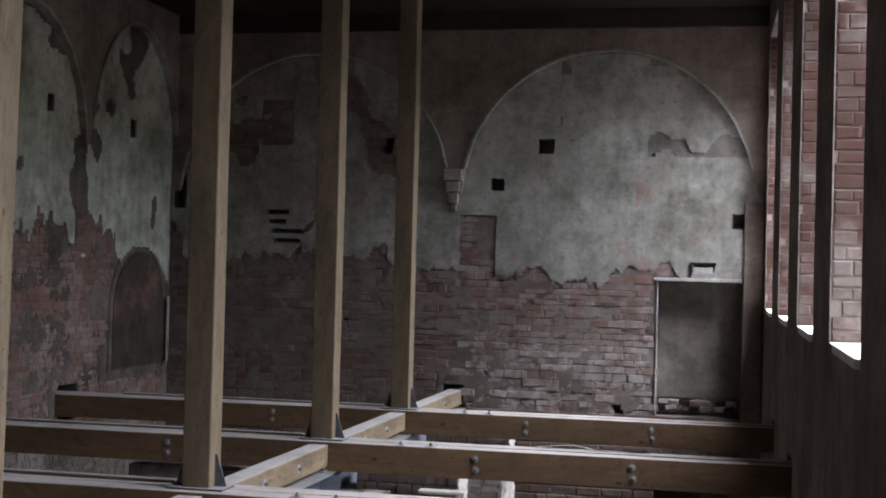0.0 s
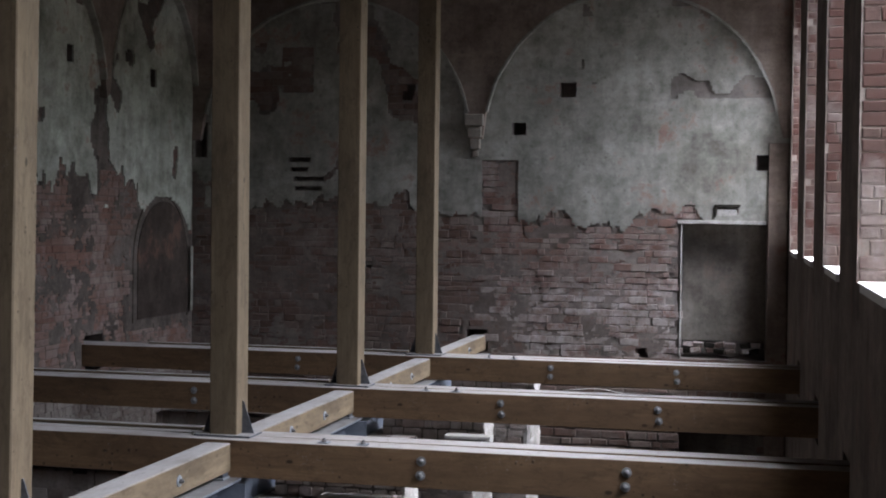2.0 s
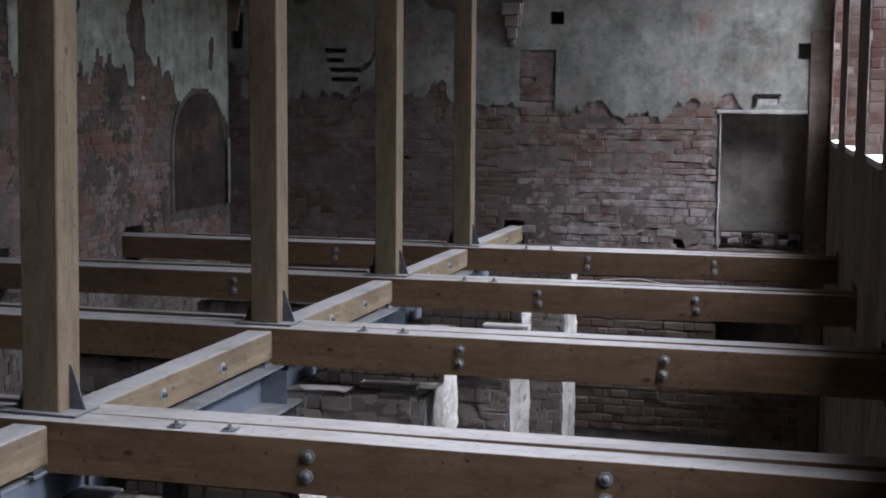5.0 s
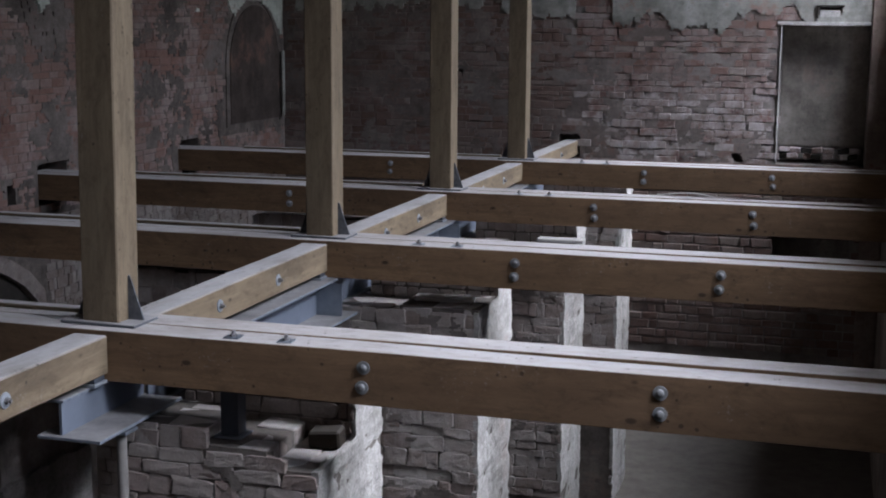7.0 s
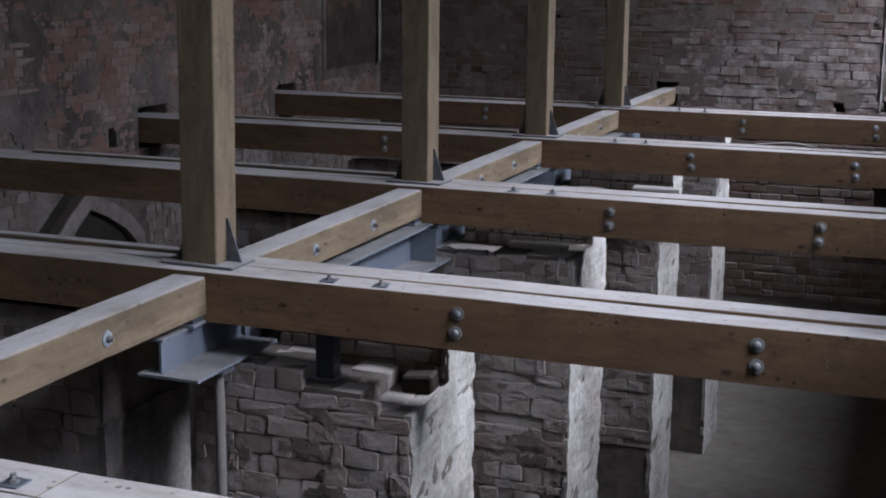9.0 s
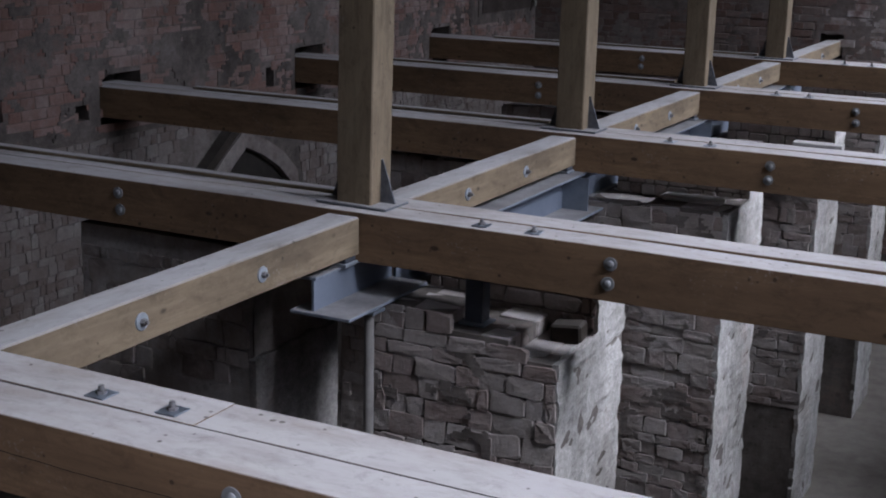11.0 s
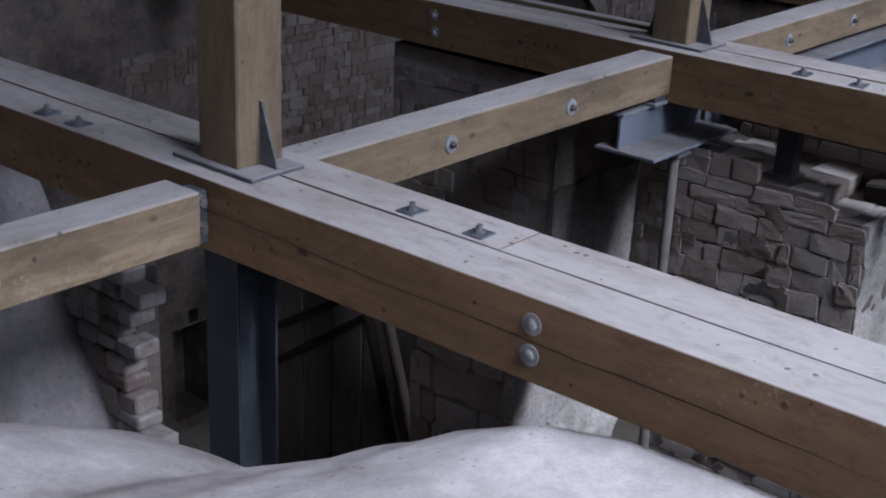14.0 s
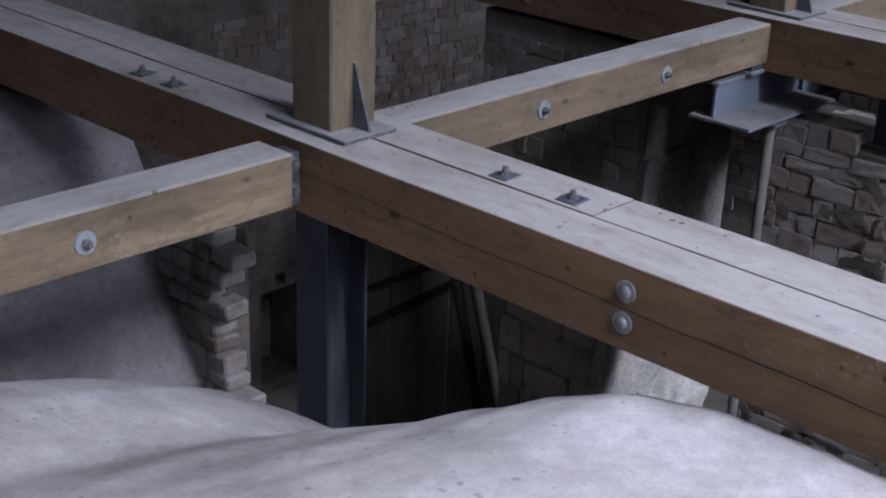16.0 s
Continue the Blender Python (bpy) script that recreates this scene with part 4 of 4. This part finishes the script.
            vs.append((x1 + 0.006 + out[s] + 0.010 * noise.noise((y * 5, z * 5, k)) + 0.010 * noise.noise((y * 19, z * 19, k + 5)), y, z))
    w = n + 1
    for j in range(m):
        for i in range(n):
            fs.append([j * w + i, j * w + i + 1, (j + 1) * w + i + 1, (j + 1) * w + i])
    me = bpy.data.meshes.new("side")
    me.from_pydata(vs, [], fs)
    me.update()
    ob = part("limewashed_side", me, WHITE_LIME, t, "rough limewashed side of the pier")
    mod = ob.modifiers.new("thickness", "SOLIDIFY")
    mod.thickness, mod.offset = 0.04, -1
    return t


stone_pier(0, 0.80, 1.24, [(0.80, -DEEP - 0.01)], 0.62, 0.2)
for k in range(1, 5):
    stone_pier(k, tops=[(0.12, -0.50), (0.63, -0.44)] if k == 2 else None)


def half_pier(k):
    """The stub on the other side of the girder: grey-brown rubble front, its side limewashed lower down."""
    rng = random.Random(31 + k)
    t = thing("stone_pier", "grey-brown rubble stub of a pier, limewashed low on its side", "pier", "piers under the floor beams", at=(0, 3.0 * k, 0))
    part("core", box(-1.95, -0.70, -0.04, 0.80, FLOOR, -0.34), PIER_MORTAR, t)
    part("rough_face", rough_sheet(-1.95, -0.695, FLOOR, -0.34, 80, 90, lambda u, d, z: (u, -0.055 + d, z), 0.016, k + 2.0), PIER_FACE, t, "grey-brown rough plastered rubble")
    part("rough_side", rough_sheet(-0.05, 0.80, FLOOR, -0.34, 40, 90, lambda u, d, z: (-0.692 + d, u, z), 0.014, k + 6.0), PIER_FACE, t, "grey rough plaster")
    wash = rough_sheet(-0.075, 0.81, FLOOR, -0.98, 40, 90, lambda u, d, z: (-0.665 + d, u, z), 0.012, k + 8.0, True)
    ob = part("limewashed_side", wash, GREY_LIME, t, "greyish limewash on the lower side")
    mod = ob.modifiers.new("thickness", "SOLIDIFY")
    mod.thickness, mod.offset = 0.05, -1
    stones = courses(rng, -1.93, -0.72, -2.4, -0.36, 0.19, 0.11, 0.006, 0.4, lambda u, z: noise.noise((u * 1.7, z * 1.7, k + 0.5)) > -0.12)
    run_of_stones("rubble", t, stones, lambda a, d, z: (a, -0.058 + d, z), 0.016, STONE_RUN, k + 70, "dark rough rubble")
    return t


for k in range(1, 4):
    half_pier(k)


# ---- masonry of the long walls ----
def clear_of(holes, grow=0.0):
    return lambda u, z: not any(h[0] - grow < u < h[1] + grow and h[2] - grow < z < h[3] + grow for h in holes)


rng = random.Random(3)
far_clear = clear_of(FAR_HOLES, 0.03)
near_zone = lambda u, z: far_clear(u, z) and not far_plaster(u, z) and u > 0.0 and not (u > 2.66 and z < 1.62)
far_zone = lambda u, z: far_clear(u, z) and not far_plaster(u, z) and u <= 0.0
bricks = courses(rng, LEFT, RIGHT, -0.27, 2.4, 0.235, 0.09, 0.007, 0.32, near_zone)
rest = courses(rng, LEFT, RIGHT, -0.27, 4.3, 0.235, 0.09, 0.007, 0.32, far_zone)
low = courses(rng, LEFT, RIGHT, -2.8, -0.29, 0.27, 0.11, 0.016, 0.2, far_clear)
BRICKS = []
for i in range(12):
    k, e = 0.035, rng.uniform(0.03, 0.06)
    me = bpy.data.meshes.new("brick")
    ring0 = [(s * 0.5 + rng.uniform(-k, k) * 0.5, -0.5, t * 0.5 + rng.uniform(-k, k)) for s, t in ((-1, -1), (1, -1), (1, 1), (-1, 1))]
    ring1 = [(s * (0.5 - e * 0.5) + rng.uniform(-k, k) * 0.5, -1 + rng.uniform(-0.3, 0.3), t * (0.5 - e * 1.6) + rng.uniform(-k, k)) for s, t in ((-1, -1), (1, -1), (1, 1), (-1, 1))]
    ring2 = [(s * 0.5, 1.0, t * 0.5) for s, t in ((-1, -1), (1, -1), (1, 1), (-1, 1))]
    me.from_pydata(ring0 + ring1 + ring2, [], PIECE_FACES)
    me.update()
    me.materials.append(BRICK)
    BRICKS.append(me)
lay(wall_far, rng, bricks[:300], lambda u, z: pose(u, FAR, z, 0, rng.uniform(-1.8, 1.8), rng.uniform(-2, 2)), 0.013, "brick", BRICKS)
run_of_blocks("brickwork", wall_far, bricks[300:] + rest, far_place, 0.011, BRICK_RUN, 8, "worn brick courses with lime smears")
run_of_blocks("low_brickwork", wall_far, low, far_place, 0.02, BRICK_RUN, 9, "limy brick courses below the floor beams")


def smears(holes, plaster, level, seed):
    """Where old mortar and dirt still cover the joints."""
    free = clear_of(holes, 0.01)
    return lambda u, z: free(u, z) and not plaster(u, z) and noise.noise((u * 1.5, z * 2.2, seed)) + 0.7 * noise.noise((u * 4.3, z * 6.3, seed + 2)) + 0.5 * noise.noise((u * 11, z * 17, seed + 5)) > level


part("mortar_smear", slab_cells(smears(FAR_HOLES, far_plaster, 0.02, 3.0), LEFT, 2.72, -0.25, 2.4, 0.026, 0.011, lambda u, d, z: (u, FAR - d, z)), BRICK_MUD, wall_far, "dull mortar smeared over the bricks")
left_clear = clear_of(LEFT_HOLES, 0.03)
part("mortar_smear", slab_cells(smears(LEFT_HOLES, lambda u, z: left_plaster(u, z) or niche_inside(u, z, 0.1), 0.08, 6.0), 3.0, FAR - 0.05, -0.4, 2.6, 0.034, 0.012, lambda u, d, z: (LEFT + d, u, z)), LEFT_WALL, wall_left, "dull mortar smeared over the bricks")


def left_bare(u, z):
    return left_clear(u, z) and not left_plaster(u, z) and not niche_inside(u, z, 0.1) and z < 2.6 + 0.3 * noise.noise((u, 0, 0)) and noise.noise((u * 0.8, z * 1.3, 4.4)) > (-0.35 if u > 10.5 else -0.3)


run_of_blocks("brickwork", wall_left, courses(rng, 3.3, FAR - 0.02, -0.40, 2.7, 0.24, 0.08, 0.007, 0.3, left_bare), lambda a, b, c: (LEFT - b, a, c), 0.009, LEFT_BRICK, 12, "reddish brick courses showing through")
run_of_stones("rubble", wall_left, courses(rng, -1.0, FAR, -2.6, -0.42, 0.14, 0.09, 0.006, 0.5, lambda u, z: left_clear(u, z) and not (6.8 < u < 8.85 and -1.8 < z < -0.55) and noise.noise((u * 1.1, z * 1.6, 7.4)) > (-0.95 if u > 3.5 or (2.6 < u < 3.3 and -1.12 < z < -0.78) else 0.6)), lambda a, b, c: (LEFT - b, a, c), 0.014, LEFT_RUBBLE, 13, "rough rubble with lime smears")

# brick reveals of the windows and brick face of the piers between them
reveal = []
for y0, y1 in WINDOWS:
    for u, z, w, h in courses(rng, right_x(y1) + 0.01, right_x(y1) + THICK, SILL + 0.01, HEAD, 0.26, 0.085, 0.008, 0.2):
        v, f = block(rng, w, h, 0.008, 0.005, 0.008)
        reveal.append(([(u + a, y1 + b, z + c) for a, b, c in v], f))
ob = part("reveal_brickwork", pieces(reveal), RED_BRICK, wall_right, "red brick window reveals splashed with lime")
ob["kind"] = "stuff"


# ---- the lower vaults ----
def smooth(points, x):
    """A smooth line through a few (x, z) pairs."""
    if x <= points[0][0]:
        return points[0][1]
    for (a, p), (b, q) in zip(points, points[1:]):
        if x <= b:
            t = (x - a) / (b - a)
            t = t * t * (3 - 2 * t) * 0.4 + t * 0.6
            return p + (q - p) * t
    return points[-1][1]


EDGE_Y = [(-1.6, -1.95), (-0.51, -1.08), (-0.2, -0.69), (0.05, -0.50), (0.3, -0.38), (0.52, -0.31), (1.1, -0.29), (1.8, -0.24), (4.25, -0.16)]
EDGE_Z = [(-1.6, -0.97), (-0.51, -0.90), (-0.2, -0.875), (0.05, -0.885), (0.3, -0.915), (0.52, -0.955), (0.87, -0.72), (1.11, -0.575), (1.37, -0.435), (1.6, -0.335), (1.85, -0.292), (2.4, -0.285), (4.25, -0.36)]


def vault_sheet(name, nu, nv, at, material, label, thick=0.13):
    vs = [at(i / nu, j / nv) for j in range(nv + 1) for i in range(nu + 1)]
    w = nu + 1
    fs = [[j * w + i, j * w + i + 1, (j + 1) * w + i + 1, (j + 1) * w + i] for j in range(nv) for i in range(nu)]
    me = bpy.data.meshes.new(name)
    me.from_pydata(vs, [], fs)
    for p in me.polygons:
        p.use_smooth = True
    me.update()
    ob = part(name, me, material)
    mod = ob.modifiers.new("thickness", "SOLIDIFY")
    mod.thickness, mod.offset = thick, 1
    return tagged(ob, label, "vault", kind="structure")


def front_vault(a, b):
    x = -1.6 + 5.85 * a
    y0, z0 = smooth(EDGE_Y, x), smooth(EDGE_Z, x)
    y = y0 + (NEAR - y0) * b
    run = y0 - y
    crown = -0.30 - 0.25 * max(0, -x)
    z = z0 + (crown - z0) * (1 - math.exp(-run / 1.6)) + 0.05 * math.sin(min(run, 2.0) * 1.2)
    z += 0.018 * noise.noise((x * 1.7, y * 1.7, 0)) + 0.006 * noise.noise((x * 6, y * 6, 2))
    return (x, y, z - (0.02 if b == 0 else 0))


vault_sheet("vault_front", 110, 90, front_vault, VAULT, "dusty smooth mortar back of a lower vault")

SIDE = [(-4.3, -1.3), (-3.6, -0.62), (-2.9, -0.38), (-2.3, -0.36), (-1.85, -0.58), (-1.7, -0.80), (-1.6, -0.98), (-1.49, -1.16), (-1.33, -1.43), (-1.06, -1.72), (-0.86, -1.95)]


def side_vault(a, b):
    x = -4.28 + 3.42 * a
    y = 0.33 + (NEAR - 0.33) * b
    z = smooth(SIDE, x) + 0.02 * noise.noise((x * 1.6, y * 1.6, 4)) - 0.10 * math.exp(-((x + 1.35 - 0.5 * (y + 0.3)) / 0.14) ** 2)
    return (x, y, z - 0.0)


vault_sheet("vault_side", 80, 80, side_vault, SHADED_VAULT, "grey mortar back of the side vault, broken off at its edge")

# broken edge of the side vault: loose looking bricks in steps
edge = thing("broken_vault_edge", "stepped ends of pale limy bricks along the broken vault", "brickwork")
rng = random.Random(21)
EDGE_L = [(-1.72, -1.0), (-1.43, -1.30), (-1.16, -1.49), (-0.80, -1.74)]
EDGE_R = [(-1.72, -1.0), (-1.54, -1.03), (-1.41, -1.08), (-1.18, -1.13), (-0.80, -1.12)]
z, row = -1.64, 0
while z < -0.80:
    h = rng.uniform(0.072, 0.10)
    x, stop = smooth(EDGE_L, z) - 0.08 - rng.uniform(0, 0.05), smooth(EDGE_R, z) + rng.uniform(-0.03, 0.03)
    while x < stop:
        w = rng.uniform(0.11, 0.2)
        bm = box(-w / 2 + 0.004, w / 2 - 0.004, -0.07, 0.07, -h / 2 + 0.004, h / 2 - 0.004, 0.011)
        part("brick", bm, EDGE_BRICK, edge, "", pose(x + w / 2, 0.30 + rng.uniform(-0.010, 0.010), z, rng.uniform(-2, 2), rng.uniform(-3, 3), rng.uniform(-4, 4)))
        x += w
    z += h
part("core", box(-1.28, -1.12, 0.31, 0.46, -2.2, -0.85, 0.01), PIER_MORTAR, edge)

# dark boarding behind the steel column, with a rail and two pipes
board = thing("board_partition", "dark weathered board partition in the lower storey", "partition", at=(0, 1.05, FLOOR))
for i in range(7):
    x = -0.98 + i * 0.2
    part("board", timber(3.52, 0.19, 0.025, 0.003, i + 80), BOARD, board, "", pose(x + 0.1, 0, 0, 0, -90, 0) @ pose(0, 0, 0, 90, 0, 0))
part("rail", timber(1.25, 0.04, 0.035, 0.004, 90), OLD_WOOD, board, "dark slanting rail", pose(-0.99, -0.022, 2.50, 0, -35.7, 0))
part("rail", timber(1.05, 0.04, 0.035, 0.004, 91), OLD_WOOD, board, "dark slanting rail", pose(-0.99, -0.022, 2.695, 0, -32, 0))
for x, lean in ((0.737, 16.2), (0.96, 18.0)):
    pipe = thing("pipe", "dark leaning pipe in front of the boards", "pipe", "pipes", at=(x, 0.85, FLOOR))
    part("tube", disc(0.026, 3.52 / math.cos(radians(lean)), 14), OLD_WOOD, pipe, "", pose(0, 0, 0, 0, -lean, 0))
stub_t = thing("steel_stub", "short dark steel post between pier and floor beam", "post", at=(0.67, 3.05, -0.575))
part("shaft", box(-0.05, 0.05, -0.05, 0.05, 0.012, -DEEP + 0.575 - 0.012, 0.004), DARK_STEEL, stub_t)
part("foot_plate", box(-0.075, 0.075, -0.075, 0.075, 0.0, 0.012, 0.002), STEEL, stub_t)
part("head_plate", box(-0.075, 0.075, -0.075, 0.075, -DEEP + 0.575 - 0.012, -DEEP + 0.573, 0.002), STEEL, stub_t)

# small things on the frame and in the far wall
slot = thing("wall_slot", "small white-rimmed slot let into the wall", "slot", at=(3.35, FAR, 1.70))
bm = box(-0.17, 0.17, -0.05, 0.06, 0.085, 0.11, 0.005)
box(-0.17, -0.145, -0.05, 0.06, -0.06, 0.085, 0.004, bm)
part("rim", bm, NEAR_BLACK, slot, "dark rusted frame")
part("panel", box(-0.13, 0.12, -0.03, 0.02, -0.045, 0.045, 0.004), WHITE_LIME, slot, "bright white panel")
rubble = thing("rubble_row", "dark broken bricks at the foot of the niche", "rubble")
rng = random.Random(44)
for i in range(14):
    bm = box(-0.07, 0.07, -0.05, 0.05, -0.035, 0.035, 0.01)
    part("broken_brick", bm, BRICK if i % 3 else NEAR_BLACK, rubble, "", pose(2.83 + (i % 7) * 0.15 + rng.uniform(-0.03, 0.03), FAR + 0.22 + rng.uniform(-0.03, 0.03), -0.21 + 0.075 * (i // 7) + 0.06, rng.uniform(-10, 10), rng.uniform(-12, 12), rng.uniform(-20, 20)))
strip = bmesh.new()
prev = None
for i in range(40):
    x = 2.0 + i * 0.026
    z = 0.014 + 0.03 * max(0, math.sin(i * 0.16)) * max(0, math.sin(i * 0.08))
    ring = [strip.verts.new((x, 9.17 + 0.02 * math.sin(i * 0.21) + s * 0.03, z)) for s in (-1, 1)]
    if prev:
        strip.faces.new((prev[0], ring[0], ring[1], prev[1]))
    prev = ring
bmesh.ops.solidify(strip, geom=strip.faces, thickness=0.006)
tagged(part("plastic_strip", strip, PALE_BOARD), "wavy white plastic strip lying on a floor beam", "strip")
ledge = thing("pale_plank", "short pale plank lying on a pier", "plank", at=(1.0, 8.72, -0.40))
part("plank", timber(0.42, 0.14, 0.03, 0.004, 3), PALE_BOARD, ledge, "", pose(0, 0, 0.03))
part("end_piece", box(0.38, 0.42, -0.07, 0.07, -0.09, -0.001, 0.004), PALE_BOARD, ledge)

plank_t = thing("pale_plank", "short pale plank lying on a broken pier", "plank", at=(0.69, 6.10, -0.448))
part("plank", timber(0.42, 0.14, 0.03, 0.004, 5), PALE_BOARD, plank_t, "", pose(0, 0, 0.03))

block_t = thing("dark_block", "dark timber block lying on a broken pier", "block", at=(1.115, 3.20, -0.662))
part("wood", box(-0.085, 0.085, 0.0, 0.14, 0.0, 0.10, 0.012), OLD_WOOD, block_t, "", pose(0, 0, 0, 0, -4, 6))
